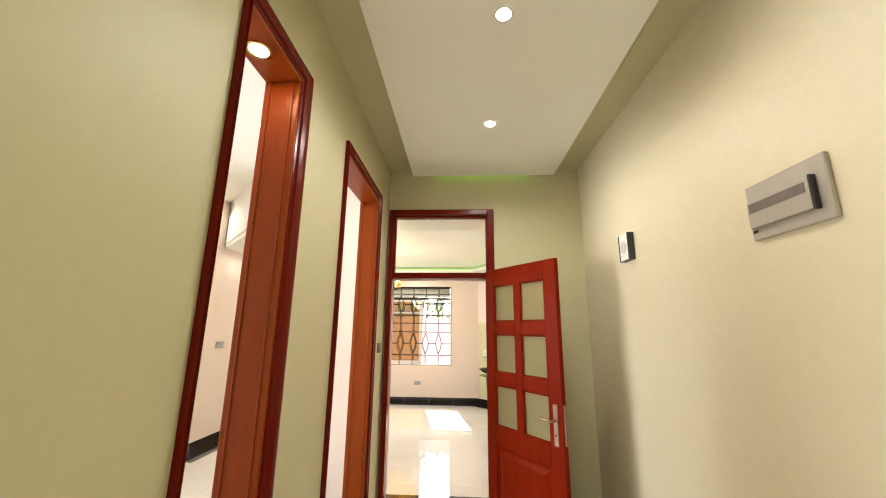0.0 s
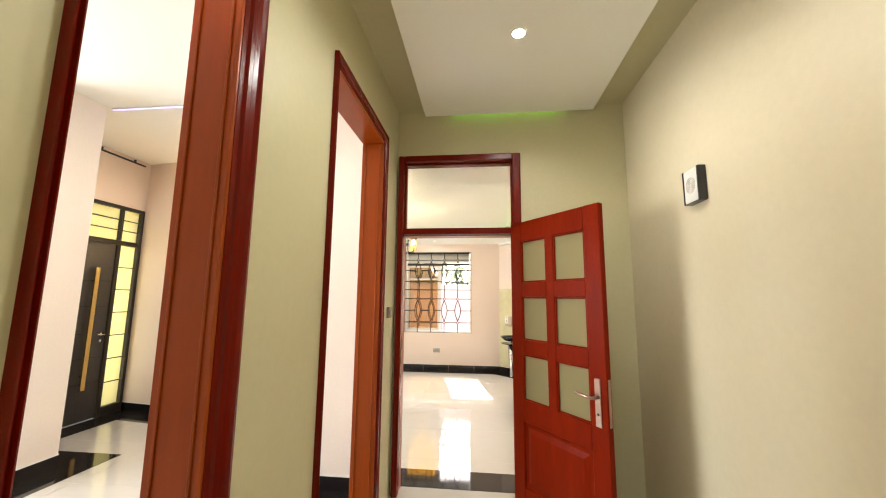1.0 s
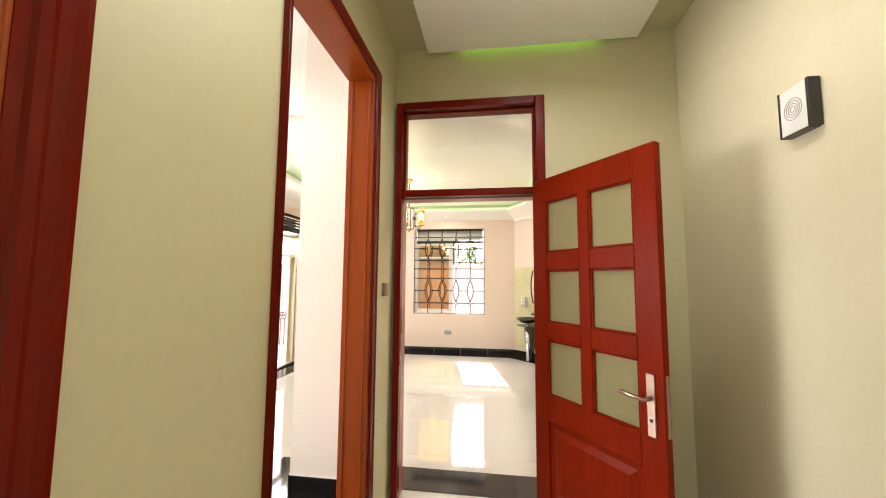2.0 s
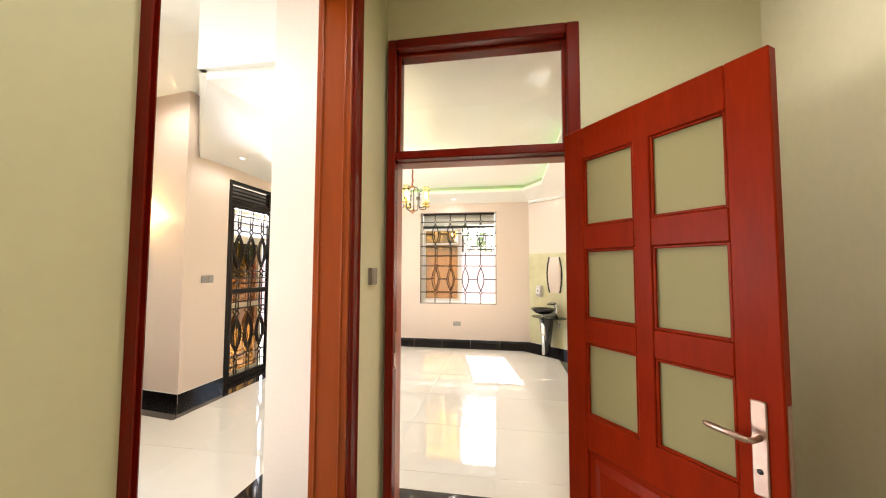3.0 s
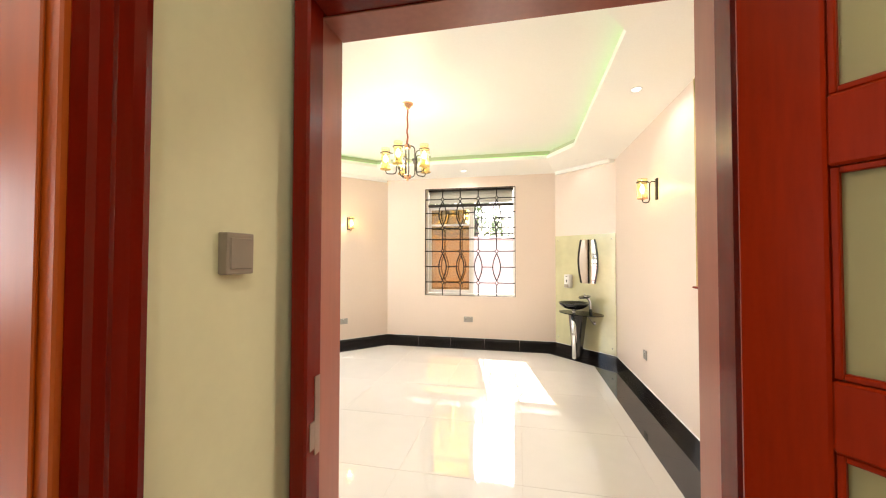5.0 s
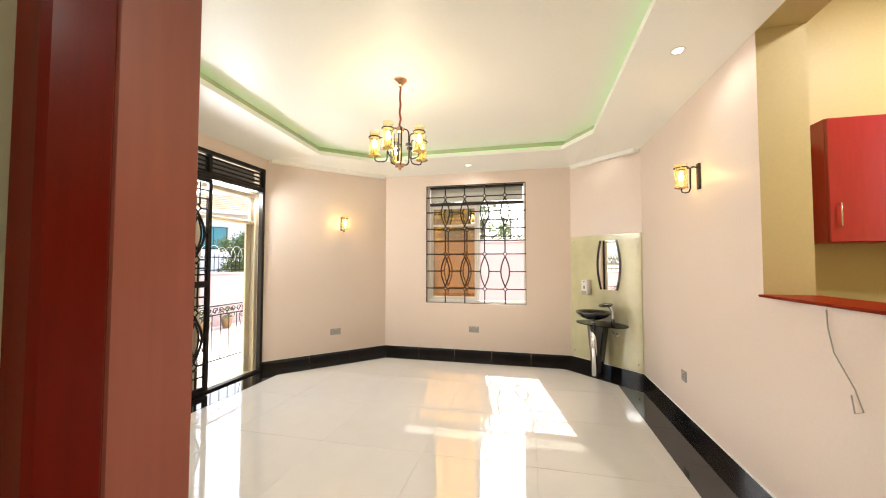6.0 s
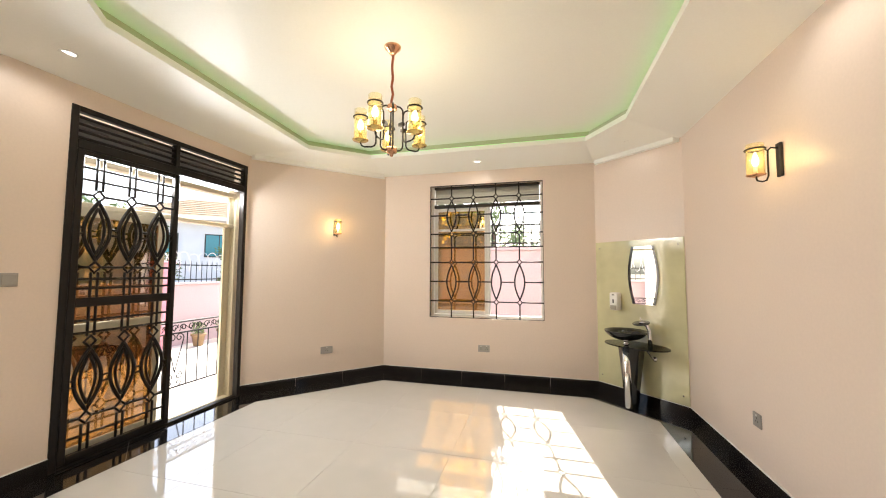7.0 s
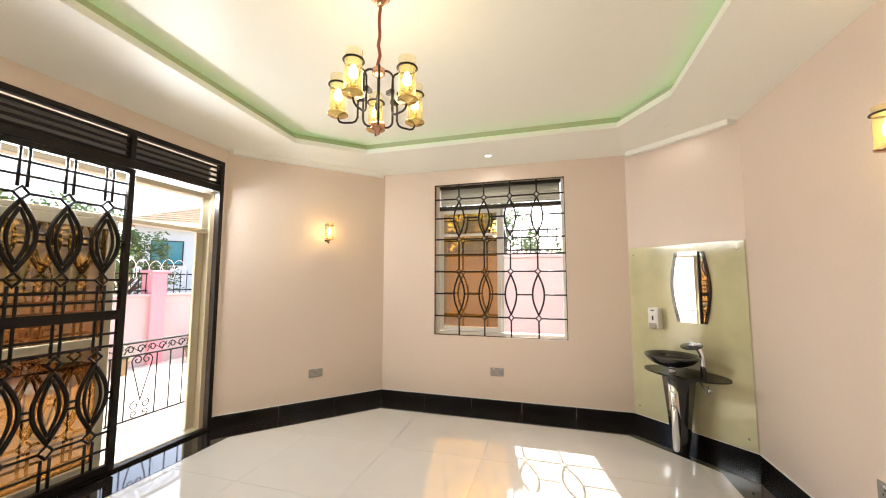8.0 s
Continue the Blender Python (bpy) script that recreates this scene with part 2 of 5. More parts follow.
def prism(bm, poly, z0, z1):
    """A flat polygon with thickness."""
    lo, hi = [bm.verts.new((x, y, z0)) for x, y in poly], [bm.verts.new((x, y, z1)) for x, y in poly]
    bm.faces.new(lo[::-1])
    bm.faces.new(hi)
    for k in range(len(poly)):
        j = (k + 1) % len(poly)
        bm.faces.new((lo[k], lo[j], hi[j], hi[k]))
    return bm


def finish(name, bm, mats, weld=False):
    if weld:
        bmesh.ops.remove_doubles(bm, verts=bm.verts, dist=1e-5)
    bmesh.ops.recalc_face_normals(bm, faces=bm.faces)
    me = bpy.data.meshes.new(name)
    bm.to_mesh(me)
    bm.free()
    for m in mats if isinstance(mats, (list, tuple)) else [mats]:
        me.materials.append(m)
    return me


def part(name, bm, mat, parent, label="", m=None):
    ob = new(name, bm if isinstance(bm, bpy.types.Mesh) else finish(name, bm, mat))
    ob.parent = parent
    if m is not None:
        ob.matrix_basis = m
    return tagged(ob, label)


def thing(name, m, label, category, group="", kind=""):
    ob = new(name)
    ob.empty_display_size = 0.1
    ob.matrix_basis = m
    return tagged(ob, label, category, group, kind)


def solid(name, bm, mats, label="", category="", kind="structure", weld=False):
    return tagged(new(name, finish(name, bm, mats, weld)), label, category, "", kind)


def wall(name, p0, p1, z0, z1, thick, mats, holes=(), label="", category="wall", reveal=0):
    """A wall whose room face runs from p0 to p1 with its body on the right-hand side; holes as (u0, u1, z0, z1) along it."""
    p0, p1 = Vector((*p0, 0)), Vector((*p1, 0))
    d = p1 - p0
    length = d.length
    d.normalize()
    back = Vector((d.y, -d.x, 0)) * thick
    us = sorted({0.0, length, *(v for h in holes for v in h[:2] if 0 < v < length)})
    zs = sorted({z0, z1, *(v for h in holes for v in h[2:] if z0 < v < z1)})
    full = {}
    for i in range(len(us) - 1):
        for j in range(len(zs) - 1):
            u, z = (us[i] + us[i + 1]) / 2, (zs[j] + zs[j + 1]) / 2
            full[i, j] = not any(h[0] < u < h[1] and h[2] < z < h[3] for h in holes)
    bm = bmesh.new()

    def quad(pts, slot):
        bm.faces.new([bm.verts.new(p) for p in pts]).material_index = slot

    up = Vector((0, 0, 1))
    for (i, j), on in full.items():
        if not on:
            continue
        a, b, c, e = us[i], us[i + 1], zs[j], zs[j + 1]
        P = lambda u, z, k: p0 + d * u + up * z + back * k
        quad([P(a, c, 0), P(b, c, 0), P(b, e, 0), P(a, e, 0)], 0)
        quad([P(a, c, 1), P(a, e, 1), P(b, e, 1), P(b, c, 1)], 1)
        if not full.get((i - 1, j)):
            quad([P(a, c, 0), P(a, e, 0), P(a, e, 1), P(a, c, 1)], reveal)
        if not full.get((i + 1, j)):
            quad([P(b, c, 0), P(b, c, 1), P(b, e, 1), P(b, e, 0)], reveal)
        if not full.get((i, j - 1)):
            quad([P(a, c, 0), P(a, c, 1), P(b, c, 1), P(b, c, 0)], reveal)
        if not full.get((i, j + 1)):
            quad([P(a, e, 0), P(b, e, 0), P(b, e, 1), P(a, e, 1)], reveal)
    return solid(name, bm, mats, label, category, weld=True)


def offset_line(line, dist):
    """The same open line, moved to its right by dist with mitred corners."""
    out = []
    for k, p in enumerate(line):
        p = Vector(p)
        ds = [(Vector(line[b]) - Vector(line[a])).normalized() for a, b in ((k - 1, k), (k, k + 1)) if a >= 0 and b < len(line)]
        ns = [Vector((d.y, -d.x)) for d in ds]
        n = sum(ns, Vector((0, 0))).normalized()
        out.append(p + n * dist / n.dot(ns[0]))
    return out


# ---- plan ----
LX, RX, END = -0.632, 1.285, 4.20          # corridor walls
BACK = 4.33                                # dining face of the end wall
DX, FAR, WX = 1.20, 9.18, -3.40            # dining right, far and garden walls
DIAG_R = ((DX, 8.49), (0.49, FAR))
DIAG_L = ((-2.245, FAR), (WX, 7.93))
PIER_Y, ENTRY_X, ALC_Y, ALC_X, LIV_X = 5.65, -4.70, 4.28, -3.68, -5.6
PIER_E, ENTRY_Y = 5.82, 4.48                # entrance end of the pier; edge of the entrance opening
SOUTH = -1.5
TOP = 3.42

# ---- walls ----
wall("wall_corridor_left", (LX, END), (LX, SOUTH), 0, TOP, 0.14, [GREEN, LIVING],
     [(END - 3.71, END - 2.795, -1, 2.68), (END - 2.128, END - 1.695, -1, 2.68), (END + 0.5, END + 1.42, -1, 2.5)], "olive cream painted corridor wall with two cased openings")
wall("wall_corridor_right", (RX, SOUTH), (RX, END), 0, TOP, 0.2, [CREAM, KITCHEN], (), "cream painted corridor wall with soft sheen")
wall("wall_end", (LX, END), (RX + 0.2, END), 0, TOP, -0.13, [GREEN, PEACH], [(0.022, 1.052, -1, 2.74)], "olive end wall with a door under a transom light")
wall("wall_stub", (-1.35, END), (LX, END), 0, TOP, -0.13, [LIVING, PEACH], (), "pale pink wall stub between living and dining rooms")
wall("wall_dining_right", (DX, BACK), DIAG_R[0], 0, TOP, 0.245, [PEACH, KITCHEN], [(4.75 - BACK, 6.295 - BACK, 1.185, 2.725)], "peach dining wall with a kitchen serving hatch", reveal=1)
wall("wall_diagonal_right", *DIAG_R, 0, TOP, 0.23, [PEACH, OUTER], (), "peach diagonal corner wall behind the wash basin")
wall("wall_far", (0.49, FAR), (-2.245, FAR), 0, TOP, 0.23, [PEACH, OUTER], [(0.49 + 0.115, 0.49 + 1.592, 0.778, 2.54)], "peach far wall with a barred window")
wall("wall_diagonal_left", *DIAG_L, 0, TOP, 0.23, [PEACH, OUTER], (), "peach diagonal wall with a sconce")
wall("wall_garden", (WX, 7.93), (WX, PIER_Y + 0.05), 0, TOP, 0.23, [PEACH, OUTER], [(7.93 - 7.90, 7.93 - 6.277, 0.0, 2.58)], "peach garden wall with a sliding door")
wall("wall_pier", (WX, PIER_Y), (ENTRY_X - 0.23, PIER_E + 0.03), 0, TOP, 0.05, [PEACH, OUTER], (), "peach pier wall with a sconce")
wall("wall_entry", (ENTRY_X, PIER_E), (ENTRY_X, ALC_Y), 0, TOP, 0.2, [PEACH, OUTER], [(0.0, PIER_E - ENTRY_Y, -1, 2.72)], "peach entrance wall round a steel door")
wall("wall_alcove", (LIV_X, ALC_Y - 0.52), (ALC_X, ALC_Y - 0.52), 0, TOP, -0.52, [LIVING, PEACH], (), "pale pink wall stub beside the entrance alcove")
wall("wall_living", (LIV_X, ALC_Y - 0.52), (LIV_X, SOUTH), 0, TOP, 0.23, [LIVING, OUTER], [(ALC_Y - 0.52 - 3.6, ALC_Y - 0.52 - 1.7, 0.9, 2.3)], "pale pink living room wall")
wall("wall_living_end", (LIV_X, SOUTH), (LX - 0.14, SOUTH), 0, TOP, 0.2, [LIVING, OUTER], (), "pale pink end wall of the living room")
wall("wall_corridor_back", (LX, SOUTH), (RX, SOUTH), 0, TOP, 0.2, [CREAM, OUTER], (), "cream wall closing the corridor")

# ---- ceilings ----
bm = bmesh.new()
box(bm, (-0.385, SOUTH, 3.10), (1.03, END - 0.05, 3.17))
ob = solid("ceiling_corridor", bm, WHITE, "white dropped gypsum ceiling panel", "ceiling")
bm = bmesh.new()
box(bm, (LX, SOUTH, 3.17), (RX, END, 3.25))
solid("ceiling_corridor_slots", bm, GREEN, "olive painted ceiling slots beside the white panel", "ceiling")

TRAY = [(-2.77, 8.14), (-2.22, 8.65), (0.333, 8.65), (0.625, 8.13), (0.60, 5.75), (0.2, 5.2), (-2.0, 5.2), (-2.62, 5.98)]
OUTLINE = [(WX, 7.93), (-2.245, FAR), (0.49, FAR), (DX, 8.49), (DX, BACK), (-1.35, BACK), (-1.9, BACK), (WX, 5.87)]
Z_SOF, Z_TOP = 2.81, 2.93


def ring_slab(bm, outer, inner, z0, z1):
    for z, drop in ((z0, 0.097), (z1, 0.0)):
        o, i = [bm.verts.new((*p, z - drop)) for p in outer], [bm.verts.new((*p, z)) for p in inner]
        for k in range(len(outer)):
            j = (k + 1) % len(outer)
            bm.faces.new((o[k], o[j], i[j], i[k]))
    for loop, drop in ((outer, 0.097), (inner, 0.0)):
        for k in range(len(loop)):
            j = (k + 1) % len(loop)
            bm.faces.new([bm.verts.new(p) for p in ((*loop[k], z0 - drop), (*loop[j], z0 - drop), (*loop[j], z1), (*loop[k], z1))])
    return bm


bm = ring_slab(bmesh.new(), OUTLINE[:6] + [(-1.93, 4.31), (WX - 0.14, 5.95)], TRAY, Z_SOF, Z_SOF + 0.05)
solid("ceiling_dining_soffit", bm, WHITE, "white dropped gypsum soffit round a tray", "ceiling", weld=True)
bm = bmesh.new()
lip = [(x + (0.045 if x < -1 else -0.045) * -1, y + (0.045 if y < 7 else -0.045) * -1) for x, y in TRAY]
prism(bm, OUTLINE, Z_TOP, Z_TOP + 0.08)
solid("ceiling_dining_tray", bm, WHITE, "white recessed tray ceiling", "ceiling")
bm = bmesh.new()
for k in range(len(TRAY)):
    j = (k + 1) % len(TRAY)
    bm.faces.new([bm.verts.new(p) for p in ((*lip[k], Z_SOF + 0.05), (*lip[j], Z_SOF + 0.05), (*lip[j], Z_TOP), (*lip[k], Z_TOP))])
solid("ceiling_tray_sides", bm, SAGE, "sage grey upright sides of the ceiling tray", "ceiling", weld=True)
# plaster drops under the soffit along the two diagonal walls
for p, q in (DIAG_R, DIAG_L):
    p, q = Vector(p), Vector(q)
    d = (q - p).normalized()
    n = Vector((-d.y, d.x)) * 0.06
    p, q = p + d * 0.02, q - d * 0.02
    bm = prism(bmesh.new(), [tuple(p), tuple(q), tuple(q + n - d * 0.03), tuple(p + n + d * 0.03)], 2.676, 2.735)
    solid("trim_soffit", bm, WHITE, "white plaster drop under the soffit on the diagonal wall", "trim")
bm = bmesh.new()
box(bm, (LIV_X - 0.23, SOUTH - 0.2, TOP), (DX + 3.0, FAR + 0.25, 3.55))
solid("ceiling_living", bm, WHITE, "white living room ceiling", "ceiling")
# fascia where the dining soffit stops against the higher living room ceiling
wall("wall_fascia", (-1.95, BACK - 0.055), (WX - 0.10, 5.902), 2.77, TOP, 0.05, [WHITE, WHITE], (), "white plaster fascia above the dining soffit edge")
wall("wall_fascia_short", (-1.35, BACK - 0.055), (-1.97, BACK - 0.055), 2.77, TOP, 0.05, [WHITE, WHITE], (), "white plaster fascia above the dining soffit edge")

# ---- kitchen seen through the hatch ----
wall("wall_kitchen_far", (DX + 2.6, 6.95), (DX + 0.245, 6.95), 0, TOP, -0.12, [KITCHEN, KITCHEN], (), "tan kitchen wall")
wall("wall_kitchen_side", (DX + 2.6, BACK), (DX + 2.6, 7.07), 0, TOP, 0.1, [KITCHEN, OUTER], (), "tan kitchen side wall")
wall("wall_kitchen_near", (RX + 0.2, BACK - 0.2), (DX + 2.7, BACK - 0.2), 0, TOP, 0.1, [KITCHEN, KITCHEN], (), "tan kitchen near wall")

# ---- floor ----
bm = bmesh.new()
box(bm, (LIV_X - 0.23, SOUTH - 0.2, -0.2), (DX + 2.7, FAR + 0.23, -0.003))
FLOOR = solid("floor", bm, GROUT, "cream polished tile floor with black granite borders", "floor")
ROOM = [(LIV_X, SOUTH), (LIV_X, ALC_Y - 0.52), (ALC_X, ALC_Y - 0.52), (ALC_X, ALC_Y), (ENTRY_X, ALC_Y), (ENTRY_X, PIER_E), (WX, PIER_Y), (WX, 7.93), (-2.245, FAR), (0.49, FAR), (DX, 8.49), (DX, BACK), (-1.35, BACK), (-1.35, END), (LX - 0.14, END), (LX - 0.14, SOUTH)]


# ---- joinery ----
def moulded(bm, path, width, depth, z_up=False):
    """An architrave: a stepped moulding swept round an opening. path: points (u, z) of the inner edge; u along the wall, v out of it."""
    prof = [(0.0, 0.0), (0.0, depth * 0.55), (width * 0.18, depth * 0.62), (width * 0.24, depth * 0.95), (width * 0.40, depth), (width * 0.52, depth * 0.72), (width * 0.72, depth * 0.78), (width * 0.86, depth * 0.98), (width * 0.97, depth * 0.9), (width, 0.0)]
    return prof


def architrave_leg(z1, width, depth, side, head=0.0):
    """One upright of a moulded casing in (u, out, z), growing from u=0 away from the opening."""
    bm, prof = bmesh.new(), moulded(None, None, width, depth)
    lo = [bm.verts.new((side * o, -d, 0.0)) for o, d in prof]
    hi = [bm.verts.new((side * o, -d, z1 + o * (head / width if head else 1))) for o, d in prof]
    for k in range(len(prof) - 1):
        bm.faces.new((lo[k], lo[k + 1], hi[k + 1], hi[k]))
    bm.faces.new((lo[0], lo[-1], hi[-1], hi[0]))
    bm.faces.new(lo)
    bm.faces.new(hi)
    return bm


def architrave_head(length, width, depth, near=0.0, far=0.0):
    bm, prof = bmesh.new(), moulded(None, None, width, depth)
    lo = [bm.verts.new((-o * (near / width if near else 1), -d, o)) for o, d in prof]
    hi = [bm.verts.new((length + o * (far / width if far else 1), -d, o)) for o, d in prof]
    for k in range(len(prof) - 1):
        bm.faces.new((lo[k], lo[k + 1], hi[k + 1], hi[k]))
    bm.faces.new((lo[0], lo[-1], hi[-1], hi[0]))
    bm.faces.new(lo)
    bm.faces.new(hi)
    return bm


def cased_opening(y0, y1, head, light):
    """A lined and cased opening in the corridor's left wall. Local u runs along +y, out is +x."""
    m = Matrix(((0, -1, 0, LX), (1, 0, 0, y0), (0, 0, 1, 0), (0, 0, 0, 1)))
    t = thing("door_casing", m, "red mahogany cased opening, lined and trimmed with moulded architraves", "door frame", "cased openings along the corridor", "structure")
    w = y1 - y0
    for nm, side, u in (("architrave", -1, 0.016), ("architrave", 1, w - 0.012)):
        part(nm, architrave_leg(head, 0.10 if side > 0 else 0.022, 0.026, side, 0.07), MAHOGANY_DARK, t, "dark moulded architrave", Matrix.Translation((u, 0, 0)))
    part("architrave_head", architrave_head(w - 0.028, 0.07, 0.026, 0.022, 0.10), MAHOGANY_DARK, t, "dark moulded head architrave", Matrix.Translation((0.016, 0, head)))
    for nm, side, u in (("architrave", -1, 0.0), ("architrave", 1, w)):
        part(nm, architrave_leg(head, 0.07, 0.02, side), MAHOGANY_DARK, t, "", Matrix.Translation((u, 0.14, 0)) @ Matrix.Diagonal((1, -1, 1, 1)))
    part("architrave_head", architrave_head(w, 0.07, 0.02), MAHOGANY_DARK, t, "", Matrix.Translation((0, 0.14, head)) @ Matrix.Diagonal((1, -1, 1, 1)))
    for u0, u1 in ((0.0005, 0.022), (w - 0.022, w - 0.0005)):
        bm = bmesh.new()
        box(bm, (u0, -0.012, 0), (u1, 0.15, head - 0.022), 0.003)
        bm2 = u1 if u0 < 0.01 else u0
        s = 1 if u0 < 0.01 else -1
        box(bm, (bm2, 0.012, 0), (bm2 + s * 0.006, 0.02, head - 0.022), 0.002)
        box(bm, (bm2, 0.118, 0), (bm2 + s * 0.006, 0.126, head - 0.022), 0.002)
        part("jamb_lining", bm, LINING, t, "brown varnished jamb lining")
    bm = bmesh.new()
    box(bm, (0.0005, -0.012, head - 0.022), (w - 0.0005, 0.15, head), 0.003)
    part("head_lining", bm, LINING, t, "brown varnished head lining")
    if light:
        bm = bmesh.new()
        lathe(bm, [(0.038, -0.001), (0.05, -0.004), (0.05, 0.004), (0.036, 0.006)], (w / 2, 0.07, head - 0.0265))
        part("light_ring", bm, BRASS, t, "gold ring of a recessed light")
        bm = bmesh.new()
        lathe(bm, [(0.037, -0.003), (0.03, -0.007), (0.0, -0.009)], (w / 2, 0.07, head - 0.0245))
        part("light_lens", bm, WARM_DOWN, t, "lit warm recessed light")
    return t


cased_opening(1.695, 2.128, 2.68, True)
cased_opening(2.795, 3.71, 2.68, False)

# transom door frame in the end wall
FX0, FX1 = -0.565, 0.357
t = thing("door_frame", pose(0, END, 0), "dark mahogany door frame with a clear transom light above", "door frame", "", "structure")
for a, b in (((-0.612, -0.05, 0), (FX0, 0.02, 2.745)), ((FX1, -0.05, 0), (0.422, 0.02, 2.745))):
    part("jamb", box(bmesh.new(), a, b, 0.006), MAHOGANY_DARK, t, "dark varnished jamb")
for a, b in (((-0.608, 0.0205, 2.06), (FX0 + 0.002, 0.125, 2.74)), ((FX1 - 0.002, 0.0205, 2.06), (0.418, 0.125, 2.74))):
    part("transom_jamb", box(bmesh.new(), a, b, 0.003), MAHOGANY_DARK, t, "dark varnished jamb beside the transom glass")
part("head", box(bmesh.new(), (FX0, -0.05, 2.69), (FX1, 0.125, 2.745), 0.006), MAHOGANY_DARK, t, "dark varnished head")
bm = bmesh.new()
box(bm, (FX0, -0.05, 2.055), (FX1, 0.125, 2.095), 0.006)
box(bm, (FX0, -0.018, 2.095), (FX1, 0.06, 2.112), 0.005)
part("transom_bar", bm, MAHOGANY_DARK, t, "dark moulded transom bar")
# linings paled in colour to stand for the dining room's reflection
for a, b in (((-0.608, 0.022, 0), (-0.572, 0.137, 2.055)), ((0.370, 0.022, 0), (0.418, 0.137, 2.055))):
    part("jamb_lining", box(bmesh.new(), a, b, 0.003), JAMB_SHEEN, t, "varnished inner lining, paled by sheen painted into its colour")
part("head_lining", box(bmesh.new(), (-0.572, 0.022, 2.050), (0.370, 0.137, 2.0545), 0.001), JAMB_SHEEN, t, "varnished head lining, paled by sheen painted into its colour")
for x, s in ((FX0, 1), (FX1, -1)):
    part("glazing_bead", box(bmesh.new(), (x, 0.01, 2.112), (x + s * 0.014, 0.03, 2.69), 0.003), MAHOGANY, t)
part("glazing_bead", box(bmesh.new(), (FX0 + 0.014, 0.01, 2.676), (FX1 - 0.014, 0.03, 2.69), 0.003), MAHOGANY, t)
ob = part("pane", box(bmesh.new(), (FX0 + 0.002, 0.032, 2.11), (FX1 - 0.002, 0.037, 2.69)), CLEAR, t, "clear transom glass")
ob.visible_shadow = False
bm = bmesh.new()
box(bm, (FX0 - 0.0005, -0.012, 0.90), (FX0 + 0.0025, 0.012, 1.10), 0.001)
box(bm, (FX0 - 0.0005, -0.034, 0.92), (FX0 + 0.003, -0.012, 0.99), 0.001)
part("strike_plate", bm, NICKEL, t, "satin steel strike plate")


